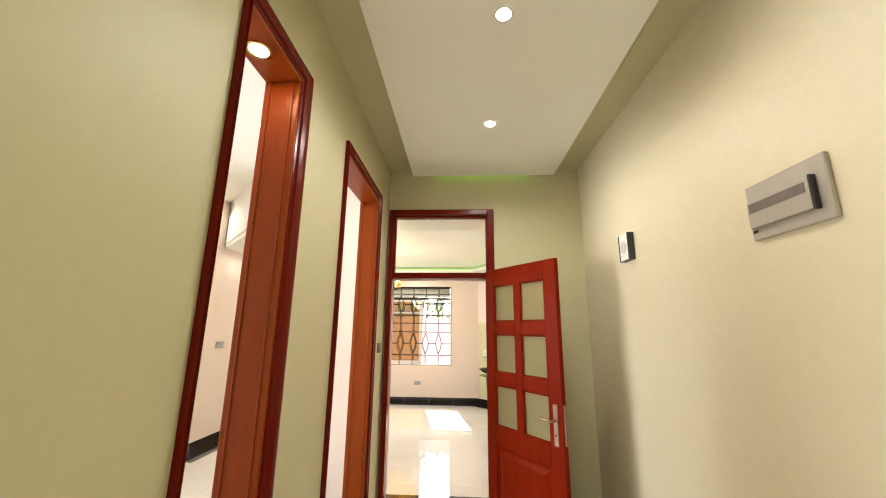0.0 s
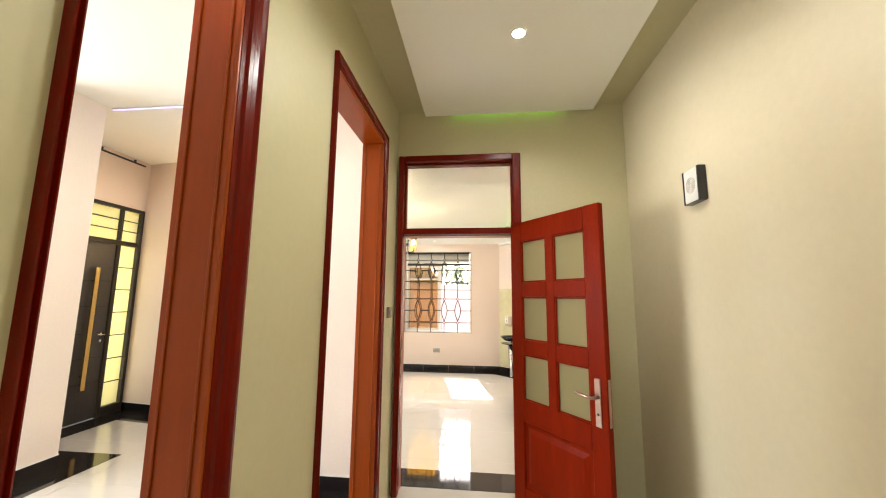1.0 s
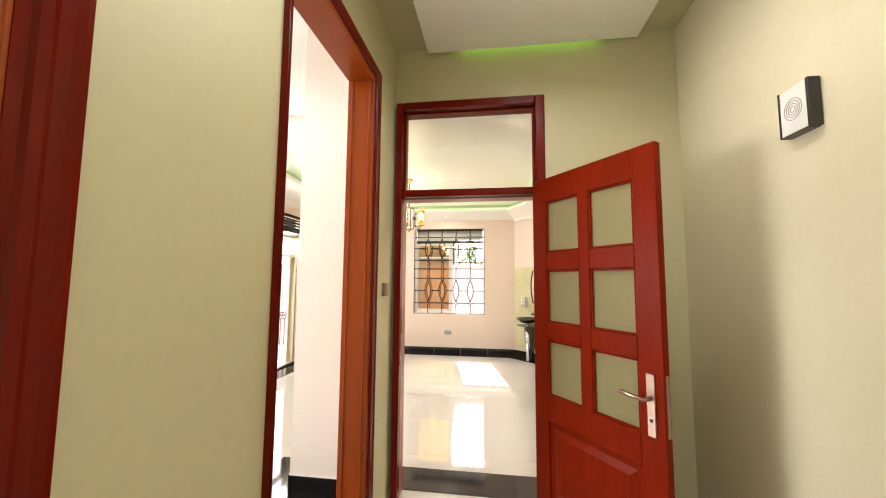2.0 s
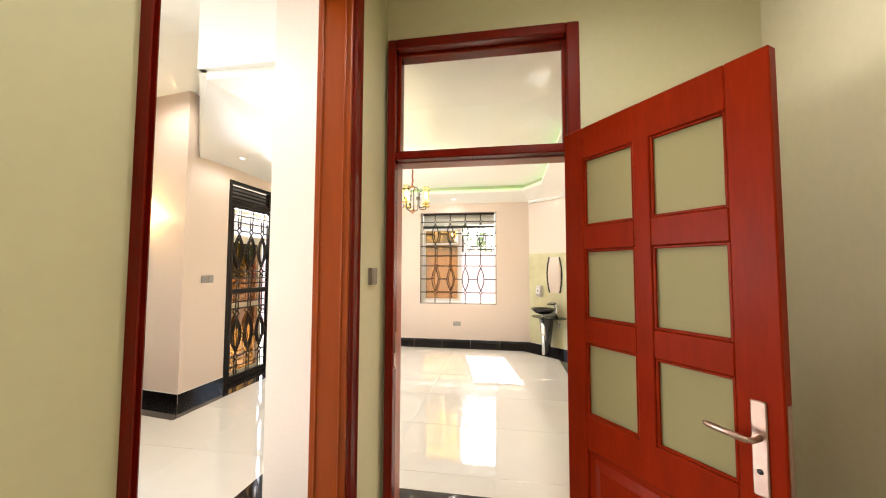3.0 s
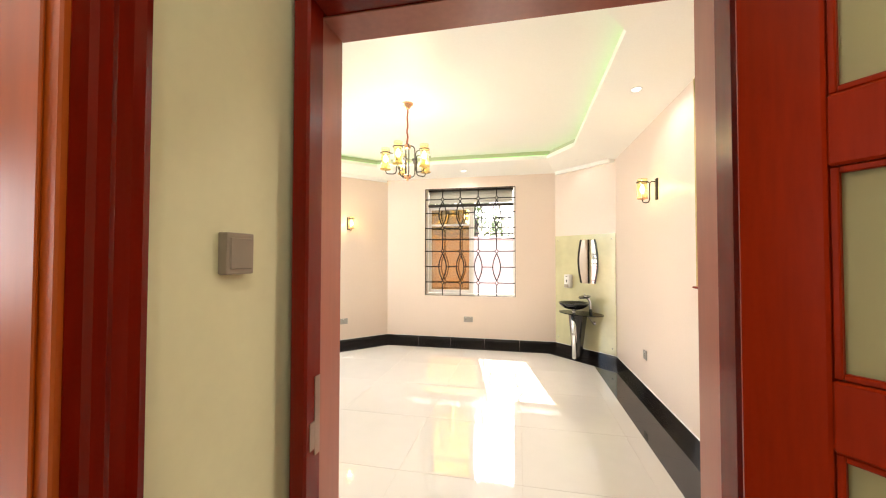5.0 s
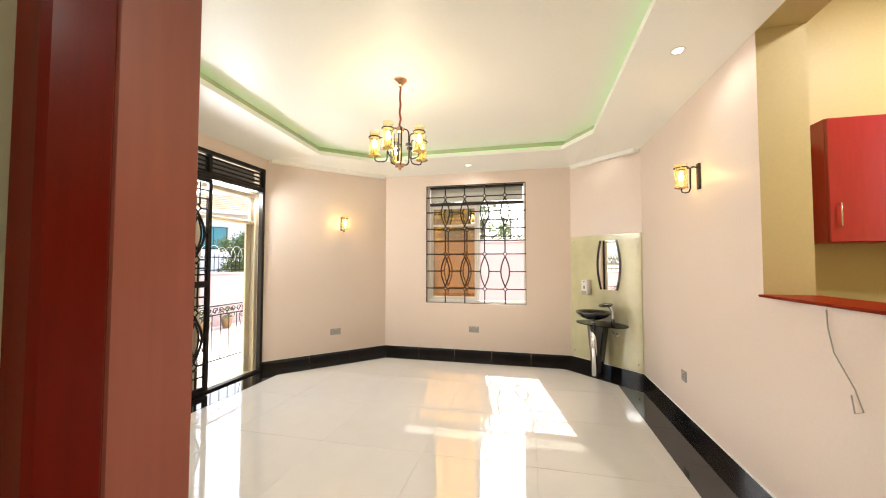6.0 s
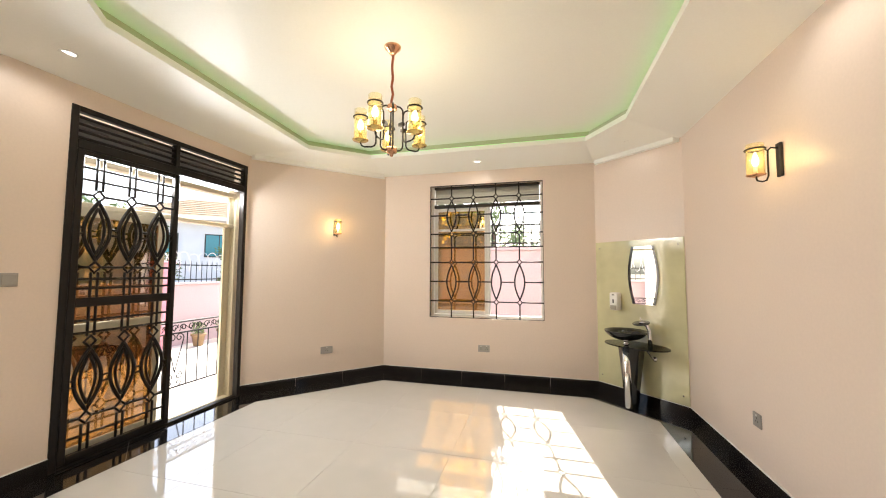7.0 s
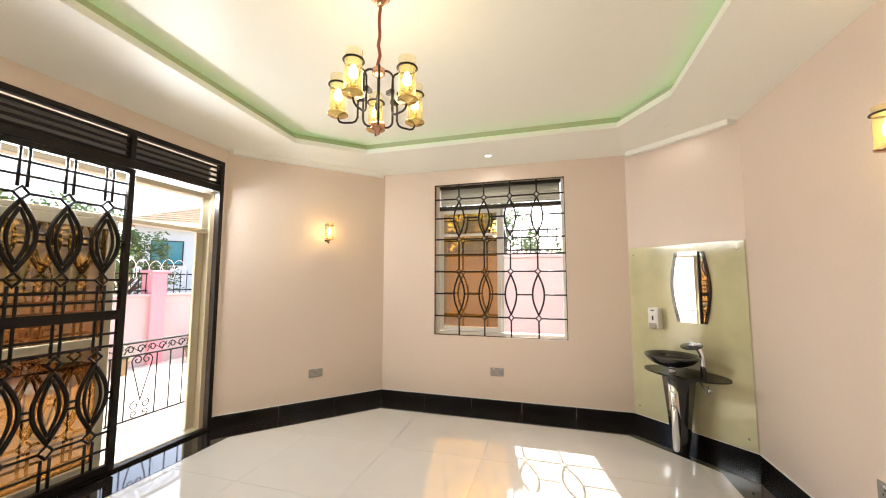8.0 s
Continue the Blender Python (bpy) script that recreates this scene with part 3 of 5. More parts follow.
def door_leaf():
    """A six-light panel door, hinge edge at u=0, free edge at u=W, faces at v=0 and v=-T."""
    W, T, H = 0.844, 0.042, 2.098
    d = Vector((0.793 - 0.31, 3.409 - 4.101, 0)).normalized()
    m = Matrix(((d.x, -d.y, 0, 0.31), (d.y, d.x, 0, 4.101), (0, 0, 1, 0.012), (0, 0, 0, 1)))
    t = thing("panel_door", m, "open red mahogany door with six frosted panes above a raised panel", "door", "", "structure")
    rows = [(0.79, 1.11), (1.215, 1.528), (1.635, 1.948)]
    cols = [(0.142, 0.396), (0.466, 0.726)]
    for a, b in ((0.026, cols[0][0]), (cols[1][1], W)):
        part("stile", box(bmesh.new(), (a, 0, 0), (b, T, H), 0.004), MAHOGANY, t)
    part("mullion", box(bmesh.new(), (cols[0][1], 0, 0.72), (cols[1][0], T, 1.955), 0.004), MAHOGANY, t)
    rails = [(0.0, 0.20, cols[0][0], cols[1][1]), (0.64, 0.79, cols[0][0], cols[1][1]), (1.948, H, cols[0][0], cols[1][1])]
    for z0, z1, a, b in rails:
        part("rail", box(bmesh.new(), (a, 0.0005, z0), (b, T - 0.0005, z1), 0.004), MAHOGANY, t)
    for z0, z1 in ((1.11, 1.215), (1.528, 1.635)):
        for a, b in cols:
            part("rail", box(bmesh.new(), (a, 0.0005, z0), (b, T - 0.0005, z1), 0.004), MAHOGANY, t)
    for z0, z1 in rows:
        for a, b in cols:
            part("pane", box(bmesh.new(), (a + 0.001, T / 2 - 0.003, z0 + 0.001), (b - 0.001, T / 2 + 0.003, z1 - 0.001)), FROST, t, "frosted glass pane")
            bm = bmesh.new()
            for v0, v1 in ((0.006, T / 2 - 0.004), (T / 2 + 0.004, T - 0.006)):
                box(bm, (a + 0.001, v0, z0 + 0.001), (a + 0.011, v1, z1 - 0.001), 0.002)
                box(bm, (b - 0.011, v0, z0 + 0.001), (b - 0.001, v1, z1 - 0.001), 0.002)
                box(bm, (a + 0.011, v0, z0 + 0.001), (b - 0.011, v1, z0 + 0.011), 0.002)
                box(bm, (a + 0.011, v0, z1 - 0.011), (b - 0.011, v1, z1 - 0.001), 0.002)
            part("glazing_bead", bm, MAHOGANY, t)
    a, b = cols[0][0], cols[1][1]
    bm = bmesh.new()
    box(bm, (a, 0.014, 0.20), (b, T - 0.014, 0.64))
    for v, s in ((0.014, -1), (T - 0.014, 1)):
        lo = [bm.verts.new(p) for p in ((a + 0.03, v, 0.23), (b - 0.03, v, 0.23), (b - 0.03, v, 0.61), (a + 0.03, v, 0.61))]
        hi = [bm.verts.new(p) for p in ((a + 0.065, v + s * 0.012, 0.265), (b - 0.065, v + s * 0.012, 0.265), (b - 0.065, v + s * 0.012, 0.575), (a + 0.065, v + s * 0.012, 0.575))]
        bm.faces.new(hi)
        for k in range(4):
            j = (k + 1) % 4
            bm.faces.new((lo[k], lo[j], hi[j], hi[k]))
    part("raised_panel", bm, MAHOGANY, t, "raised fielded panel")
    for v, s in ((0.0, -1), (T, 1)):
        plate = part("lock_plate", box(bmesh.new(), (0.764, v, 0.79), (0.804, v + s * 0.008, 1.06), 0.003), NICKEL, t, "satin nickel lock plate")
        bm = bmesh.new()
        tube(bm, [(0.784, v + s * 0.006, 0.955), (0.784, v + s * 0.05, 0.955), (0.771, v + s * 0.056, 0.955), (0.676, v + s * 0.056, 0.962), (0.661, v + s * 0.054, 0.963)], [0.011, 0.009, 0.009, 0.010, 0.006], 10)
        part("lever", bm, NICKEL, plate, "satin nickel lever")
        bm = bmesh.new()
        lathe(bm, [(0.008, 0.0), (0.008, s * 0.0015), (0.0, s * 0.0015)], (0.784, v + s * 0.008, 0.86), 12, "y")
        part("keyhole", bm, DARKPLAST, plate)
    part("edge_plate", box(bmesh.new(), (W - 0.001, 0.010, 0.80), (W + 0.0025, T - 0.010, 1.06), 0.001), NICKEL, t, "satin nickel lock edge plate")
    for z in (0.22, 1.02, 1.82):
        bm = bmesh.new()
        tube(bm, [(0.024, T + 0.004, z - 0.05), (0.024, T + 0.004, z + 0.05)], 0.006, 8)
        part("hinge", bm, NICKEL, t)
    return t


door_leaf()


# ---- wrought iron pattern ----
def lens(cx, z0, z1, half, steps=14):
    left = [(cx - half * math.sin(math.pi * k / steps), 0, z0 + (z1 - z0) * k / steps) for k in range(steps + 1)]
    right = [(cx + half * math.sin(math.pi * k / steps), 0, z0 + (z1 - z0) * k / steps) for k in range(steps + 1)]
    return left, right


def diamond(bm, cx, cz, h, r):
    tube(bm, [(cx, 0, cz + h), (cx + h * 0.9, 0, cz), (cx, 0, cz - h), (cx - h * 0.9, 0, cz)], r, 4, close=True)


# ---- window in the far wall ----
WX0, WX1, WZ0, WZ1 = -1.592, -0.115, 0.778, 2.54
WW, WH = WX1 - WX0, WZ1 - WZ0
t = thing("window_grille", pose(WX0, FAR + 0.02, WZ0), "black wrought iron window grille of diamonds and pointed ovals", "window grille", "", "structure")
bm = bmesh.new()
for a, b in (((0, 0), (WW, 0)), ((0, WH), (WW, WH)), ((0, 0), (0, WH)), ((WW, 0), (WW, WH))):
    dx, dz = (0.007, 0) if a[0] == b[0] else (0, 0.007)
    box(bm, (max(a[0] - dx, 0), -0.008, max(a[1] - dz, 0)), (min(b[0] + dx, WW), 0.008, min(b[1] + dz, WH)))
part("frame", bm, IRON, t)
Z = lambda frac: WH * (1 - frac)
bm = bmesh.new()
diamond(bm, 0, Z(0.10), 0.034, 0.0105)
diamond(bm, 0, Z(0.372), 0.034, 0.0105)
diamond(bm, 0, Z(0.587), 0.034, 0.0105)
diamond(bm, 0, Z(0.877), 0.034, 0.0105)
for a, b in ((0.119, 0.353), (0.606, 0.858)):
    for line in lens(0, Z(b), Z(a), 0.062):
        tube(bm, line, 0.0105, 6)
for a, b in ((0.0, 0.081), (0.391, 0.568), (0.896, 1.0)):
    tube(bm, [(0, 0, Z(b)), (0, 0, Z(a))], 0.0095, 6)
motif = finish("motif", bm, IRON)
for k in range(4):
    part("motif", motif, IRON, t, "", Matrix.Translation((WW * (k + 1) / 5, 0, 0)))
for frac, gap in ((0.10, 0.03), (0.23, 0.062), (0.372, 0.03), (0.475, 0.0), (0.587, 0.03), (0.732, 0.062), (0.877, 0.03)):
    bm = bmesh.new()
    stops = [0.0] + [WW * (k + 1) / 5 for k in range(4)] + [WW]
    for k in range(5):
        u0 = stops[k] + (gap if k else 0)
        u1 = stops[k + 1] - (gap if k < 4 else 0)
        tube(bm, [(u0, 0, Z(frac)), (u1, 0, Z(frac))], 0.009, 6)
    part("crossbar", bm, IRON, t)

t = thing("window_1", pose(WX0, FAR + 0.13, WZ0), "cream aluminium sliding window with one amber tinted sash, half open", "window", "", "structure")
for a, b in (((0, -0.04, 0), (0.035, 0.04, WH)), ((WW - 0.035, -0.04, 0), (WW, 0.04, WH)), ((0.035, -0.04, 0), (WW - 0.035, 0.04, 0.035)), ((0.035, -0.04, WH - 0.03), (WW - 0.035, 0.04, WH)), ((0.035, -0.04, 1.47), (WW - 0.035, 0.04, 1.515))):
    part("window_frame", box(bmesh.new(), a, b, 0.004), ALU_WHITE if a[2] < 1.4 else ALU_DARK, t)
for k in range(6):
    z = 1.528 + k * 0.034
    bm = bmesh.new()
    box(bm, (0.04, -0.003, z), (WW - 0.04, 0.003, z + 0.042), 0.001)
    bmesh.ops.rotate(bm, verts=bm.verts, cent=(0, 0, z), matrix=Matrix.Rotation(radians(-24), 3, "X"))
    part("louvre", bm, ALU_SLAT, t, "angled grey vent louvre")
for y0, tint in ((-0.02, AMBER), (0.012, AMBER)):
    u0, u1 = 0.04, 0.77
    if y0 > 0:
        u0, u1 = 0.075, 0.80
    s = part("sash", box(bmesh.new(), (u0, y0, 0.04), (u0 + 0.045, y0 + 0.025, 1.465), 0.003), ALU_WHITE, t, "cream aluminium sash")
    for a, b in (((u1 - 0.045, y0, 0.04), (u1, y0 + 0.025, 1.465)), ((u0 + 0.045, y0, 0.04), (u1 - 0.045, y0 + 0.025, 0.09)), ((u0 + 0.045, y0, 1.42), (u1 - 0.045, y0 + 0.025, 1.465)), ((u0 + 0.045, y0 + 0.002, 1.15), (u1 - 0.045, y0 + 0.023, 1.18))):
        part("sash_rail", box(bmesh.new(), a, b, 0.003), ALU_WHITE, s)
    if y0 < 0:
        part("pane", box(bmesh.new(), (u0 + 0.045, y0 + 0.010, 0.09), (u1 - 0.045, y0 + 0.014, 1.42)), AMBER, s, "amber tinted glass")

# ---- sliding door in the garden wall ----
SY0, SY1, SH = 6.277, 7.90, 2.58
SW = SY1 - SY0
# local u along +y, out of the room is +v
m = Matrix(((0, -1, 0, WX), (1, 0, 0, SY0), (0, 0, 1, 0), (0, 0, 0, 1)))
t = thing("sliding_door", m, "sliding garden door, half open, in black and champagne frames with a louvred head", "sliding door", "", "structure")
for a, b in (((0, -0.012, 0), (0.045, 0.05, SH)), ((SW - 0.045, -0.012, 0), (SW, 0.05, SH)), ((0.045, -0.012, SH - 0.04), (SW - 0.045, 0.05, SH)), ((0.045, -0.012, 2.27), (SW - 0.045, 0.05, 2.335)), ((0.045, -0.005, 0.0), (SW - 0.045, 0.05, 0.025)), ((0.775, -0.012, 2.335), (0.815, 0.05, SH - 0.04))):
    part("black_frame", box(bmesh.new(), a, b, 0.004), IRON, t, "black steel frame")
for a, b in ((0.045, 0.775), (0.815, SW - 0.045)):
    for k in range(4):
        z = 2.35 + k * 0.05
        bm = bmesh.new()
        box(bm, (a, 0.01, z), (b, 0.05, z + 0.020), 0.003)
        bmesh.ops.rotate(bm, verts=bm.verts, cent=(0, 0.03, z), matrix=Matrix.Rotation(radians(25), 3, "X"))
        part("louvre", bm, IRON, t, "black louvre")
for k in range(6):
    z = 2.345 + k * 0.033
    bm = bmesh.new()
    box(bm, (0.05, 0.10, z), (SW - 0.05, 0.15, z + 0.008), 0.002)
    bmesh.ops.rotate(bm, verts=bm.verts, cent=(0, 0.125, z), matrix=Matrix.Rotation(radians(-35), 3, "X"))
    part("vent_slat", bm, ALU_GREY, t, "grey aluminium vent slat")
# champagne frame behind
for a, b in (((0.0, 0.09, 0), (0.05, 0.2, 2.30)), ((SW - 0.05, 0.09, 0), (SW, 0.2, 2.30)), ((0.05, 0.09, 2.20), (SW - 0.05, 0.2, 2.25)), ((0.05, 0.08, 0.0), (SW - 0.05, 0.22, 0.02)), ((0.05, 0.10, 1.86), (SW - 0.05, 0.19, 1.90)), ((SW - 0.13, 0.15, 0.02), (SW - 0.055, 0.18, 1.86)), ((SW - 0.12, 0.11, 1.90), (SW - 0.05, 0.14, 2.20))):
    part("aluminium_frame", box(bmesh.new(), a, b, 0.004), ALU_CREAM, t, "champagne aluminium frame")
for u0, v0 in ((0.05, 0.10), (0.08, 0.145)):
    u1 = u0 + 0.75
    leaf = part("glass_leaf", box(bmesh.new(), (u0, v0, 0.02), (u0 + 0.06, v0 + 0.03, 1.86), 0.004), ALU_CREAM, t, "sliding leaf with amber tinted glass")
    for a, b in (((u1 - 0.06, v0, 0.02), (u1, v0 + 0.03, 1.86)), ((u0 + 0.06, v0, 0.02), (u1 - 0.06, v0 + 0.03, 0.09)), ((u0 + 0.06, v0, 1.79), (u1 - 0.06, v0 + 0.03, 1.86)), ((u0 + 0.06, v0, 0.92), (u1 - 0.06, v0 + 0.03, 0.98))):
        part("leaf_rail", box(bmesh.new(), a, b, 0.004), ALU_CREAM, leaf)
    if v0 < 0.12:
        for z0, z1 in ((0.09, 0.92), (0.98, 1.79)):
            part("pane", box(bmesh.new(), (u0 + 0.06, v0 + 0.013, z0), (u1 - 0.06, v0 + 0.018, z1)), BRONZE, leaf, "bronze amber tinted glass")
# iron leaf
g = thing("security_gate", m @ Matrix.Translation((0.045, 0.004, 0.03)), "black wrought iron sliding gate of diamonds and pointed ovals", "security gate", "", "structure")
GW, GH = 0.775, 2.235
for a, b in (((0, -0.02, 0), (0.045, 0.02, GH)), ((GW - 0.045, -0.02, 0), (GW, 0.02, GH)), ((0.045, -0.02, 0), (GW - 0.045, 0.02, 0.05)), ((0.045, -0.02, GH - 0.04), (GW - 0.045, 0.02, GH)), ((0.045, -0.02, GH * 0.485), (GW - 0.045, 0.02, GH * 0.515))):
    part("gate_frame", box(bmesh.new(), a, b, 0.004), IRON, g)
Z = lambda frac: GH * (1 - frac)
bm = bmesh.new()
for d0 in (0.145, 0.385, 0.63, 0.875):
    diamond(bm, 0, Z(d0), 0.042, 0.012)
for a, b in ((0.165, 0.362), (0.652, 0.852)):
    for line in lens(0, Z(b), Z(a), 0.085):
        tube(bm, line, 0.0135, 6)
    for line in lens(0, Z(b - 0.02), Z(a + 0.02), 0.048):
        tube(bm, line, 0.0105, 6)
for a, b in ((0.015, 0.128), (0.402, 0.612), (0.893, 0.98)):
    for x in (-0.022, 0.022):
        tube(bm, [(x, 0, Z(b)), (x, 0, Z(a))], 0.0095, 6)
motif = finish("motif", bm, IRON)
for k in range(3):
    part("motif", motif, IRON, g, "", Matrix.Translation((0.045 + (GW - 0.09) * (k + 0.5) / 3, 0, 0)))
for frac, gap in ((0.055, 0), (0.095, 0), (0.145, 0.035), (0.255, 0.085), (0.275, 0.085), (0.385, 0.035), (0.425, 0), (0.455, 0), (0.56, 0), (0.60, 0), (0.75, 0.085), (0.77, 0.085), (0.875, 0.035), (0.93, 0)):
    bm = bmesh.new()
    c = [0.045 + (GW - 0.09) * (k + 0.5) / 3 for k in range(3)]
    for u0, u1 in ((0.045, c[0] - gap), (c[0] + gap, c[1] - gap), (c[1] + gap, c[2] - gap), (c[2] + gap, GW - 0.045)):
        tube(bm, [(u0, 0, Z(frac)), (u1, 0, Z(frac))], 0.0095, 6)
    part("crossbar", bm, IRON, g)

# ---- entrance door ----
m = Matrix(((0, -1, 0, ENTRY_X), (1, 0, 0, ENTRY_Y), (0, 0, 1, 0), (0, 0, 0, 1)))
EW = PIER_E - ENTRY_Y
t = thing("entrance_door", m, "closed charcoal steel entrance door with a glazed sidelight and overlight", "door", "", "structure")
for a, b in (((0, 0.0, 0), (0.05, 0.08, 2.72)), ((EW - 0.045, 0.0, 0), (EW, 0.08, 2.72)), ((0.05, 0.0, 2.675), (EW - 0.045, 0.08, 2.72)), ((0.05, 0.0, 2.19), (EW - 0.045, 0.08, 2.25)), ((1.005, 0.0, 0), (1.055, 0.08, 2.19)), ((1.02, 0.0, 2.25), (1.05, 0.08, 2.675)), ((1.055, 0.0, 0.0), (EW - 0.045, 0.08, 0.12))):
    part("frame", box(bmesh.new(), a, b, 0.004), ALU_DARK, t, "dark bronze frame")
leaf = part("leaf", box(bmesh.new(), (0.05, 0.02, 0.01), (1.005, 0.07, 2.19), 0.004), DOOR_GREY, t, "charcoal steel leaf")
for z in (0.45, 0.75, 1.05, 1.38, 1.70):
    part("groove_strip", box(bmesh.new(), (0.60, 0.016, z), (0.99, 0.021, z + 0.012), 0.001), DARKPLAST, leaf)
part("pull_handle", box(bmesh.new(), (0.745, -0.045, 0.38), (0.795, -0.015, 1.87), 0.006), BRASS, leaf, "tall brushed brass pull handle")
for z in (0.55, 1.70):
    part("handle_post", tube(bmesh.new(), [(0.77, -0.02, z), (0.77, 0.022, z)], 0.01, 8), BRASS, leaf)
bm = bmesh.new()
tube(bm, [(0.955, 0.022, 1.03), (0.955, -0.03, 1.03), (0.86, -0.035, 1.035)], 0.009, 8)
lathe(bm, [(0.024, 0.0), (0.024, -0.008), (0.0, -0.008)], (0.955, 0.02, 1.03), 16, "y")
lathe(bm, [(0.022, 0.0), (0.022, -0.008), (0.0, -0.008)], (0.955, 0.02, 0.95), 16, "y")
part("lever", bm, CHROME, leaf, "chrome lever and lock")
for u0, u1, z0, z1 in ((1.055, EW - 0.045, 0.12, 2.19), (0.05, 1.02, 2.25, 2.675), (1.05, EW - 0.045, 2.25, 2.675)):
    ob = part("pane", box(bmesh.new(), (u0, 0.05, z0), (u1, 0.056, z1)), MILK, t, "pale yellow translucent glass")
    ob.visible_shadow = False
for k in range(1, 7):
    z = 0.12 + (2.07) * k / 7
    part("security_bar", box(bmesh.new(), (1.055, 0.012, z - 0.006), (EW - 0.045, 0.028, z + 0.006)), ALU_DARK, t)
for z in (2.39, 2.53):
    part("security_bar", box(bmesh.new(), (0.05, 0.012, z - 0.006), (1.02, 0.028, z + 0.006)), ALU_DARK, t)
    part("security_bar", box(bmesh.new(), (1.05, 0.012, z - 0.006), (EW - 0.045, 0.028, z + 0.006)), ALU_DARK, t)
t = thing("curtain_track", pose(ENTRY_X, 5.0, 3.345), "thin black curtain track high above the entrance", "curtain track", "", "")
part("rail", box(bmesh.new(), (0.002, -0.75, 0), (0.03, 0.72, 0.018), 0.003), DARKPLAST, t)
for y in (-0.4, 0.1, 0.55):
    part("bracket", box(bmesh.new(), (0.001, y, 0.018), (0.028, y + 0.02, 0.05), 0.002), DARKPLAST, t)

# ---- dining room fittings ----
def sconce(m, label):
    """A wall light: v=0 is the wall, out is -v."""
    t = thing("wall_sconce", m, label, "wall light", "matching wall sconces")
    part("back_plate", box(bmesh.new(), (-0.022, -0.018, -0.10), (0.022, -0.001, 0.10), 0.004), ALU_DARK, t, "dark bronze back plate")
    bm = bmesh.new()
    arc = [(0, -0.018, 0.07), (0, -0.05, 0.075), (0, -0.066, 0.06), (0, -0.068, 0.0), (0, -0.068, -0.09), (0, -0.078, -0.118), (0, -0.10, -0.125), (0, -0.125, -0.118), (0, -0.13, -0.095)]
    tube(bm, arc, 0.005, 8)
    tube(bm, [(0, -0.068, 0.06), (0, -0.085, 0.068)], 0.004, 6)
    tube(bm, [(0.048 * math.cos(a), -0.13 + 0.048 * math.sin(a), 0.068) for a in [2 * math.pi * k / 24 for k in range(24)]], 0.005, 6, close=True)
    part("arm", bm, IRON, t, "black curved arm and ring")
    part("cup", lathe(bmesh.new(), [(0.008, -0.10), (0.02, -0.095), (0.046, -0.088), (0.048, -0.082), (0.0, -0.082)], (0, -0.13, 0)), COPPER, t, "rose copper cup")
    ob = part("shade", lathe(bmesh.new(), [(0.044, -0.085), (0.044, 0.10), (0.041, 0.10), (0.041, -0.085)], (0, -0.13, 0), 28), SMOKE, t, "pale amber glass cylinder shade")
    ob.visible_shadow = False
    part("candle", lathe(bmesh.new(), [(0.011, -0.082), (0.011, -0.03), (0.0, -0.03)], (0, -0.13, 0), 12), PLASTIC, t)
    part("bulb", lathe(bmesh.new(), [(0.008, -0.03), (0.015, -0.015), (0.017, 0.0), (0.012, 0.025), (0.004, 0.045), (0.0, 0.05)], (0, -0.13, 0), 16), BULB, t, "lit candle bulb")
    return t


def facing(x, y, z, out):
    """Pose of a wall fitting: local -y points out of the wall along the plan direction out."""
    o = Vector((*out, 0)).normalized()
    return Matrix(((-o.y, -o.x, 0, x), (o.x, -o.y, 0, y), (0, 0, 1, z), (0, 0, 0, 1)))


N_R = Vector((-0.69, -0.71))
N_L = Vector((1.25, -1.155))
sconce(facing(DX, 7.02, 2.04, (-1, 0)), "lit amber glass sconce on the peach wall near the hatch")
sconce(facing(-2.72, 8.666, 1.94, N_L), "lit amber glass sconce on the diagonal wall beside the window")
sconce(facing(-3.99, PIER_Y + 0.063, 2.07, (-0.13, -1)), "lit amber glass wall sconce on the pier beside the entrance door")
for p, e in (((DX - 0.13, 7.02, 2.045), 1.2), ((-2.62, 8.57, 1.945), 1.2), ((-4.0, PIER_Y - 0.07, 2.075), 4.0)):
    lamp("sconce_light", "POINT", Matrix.Translation(p), e, (1.0, 0.68, 0.30), radius=0.02)


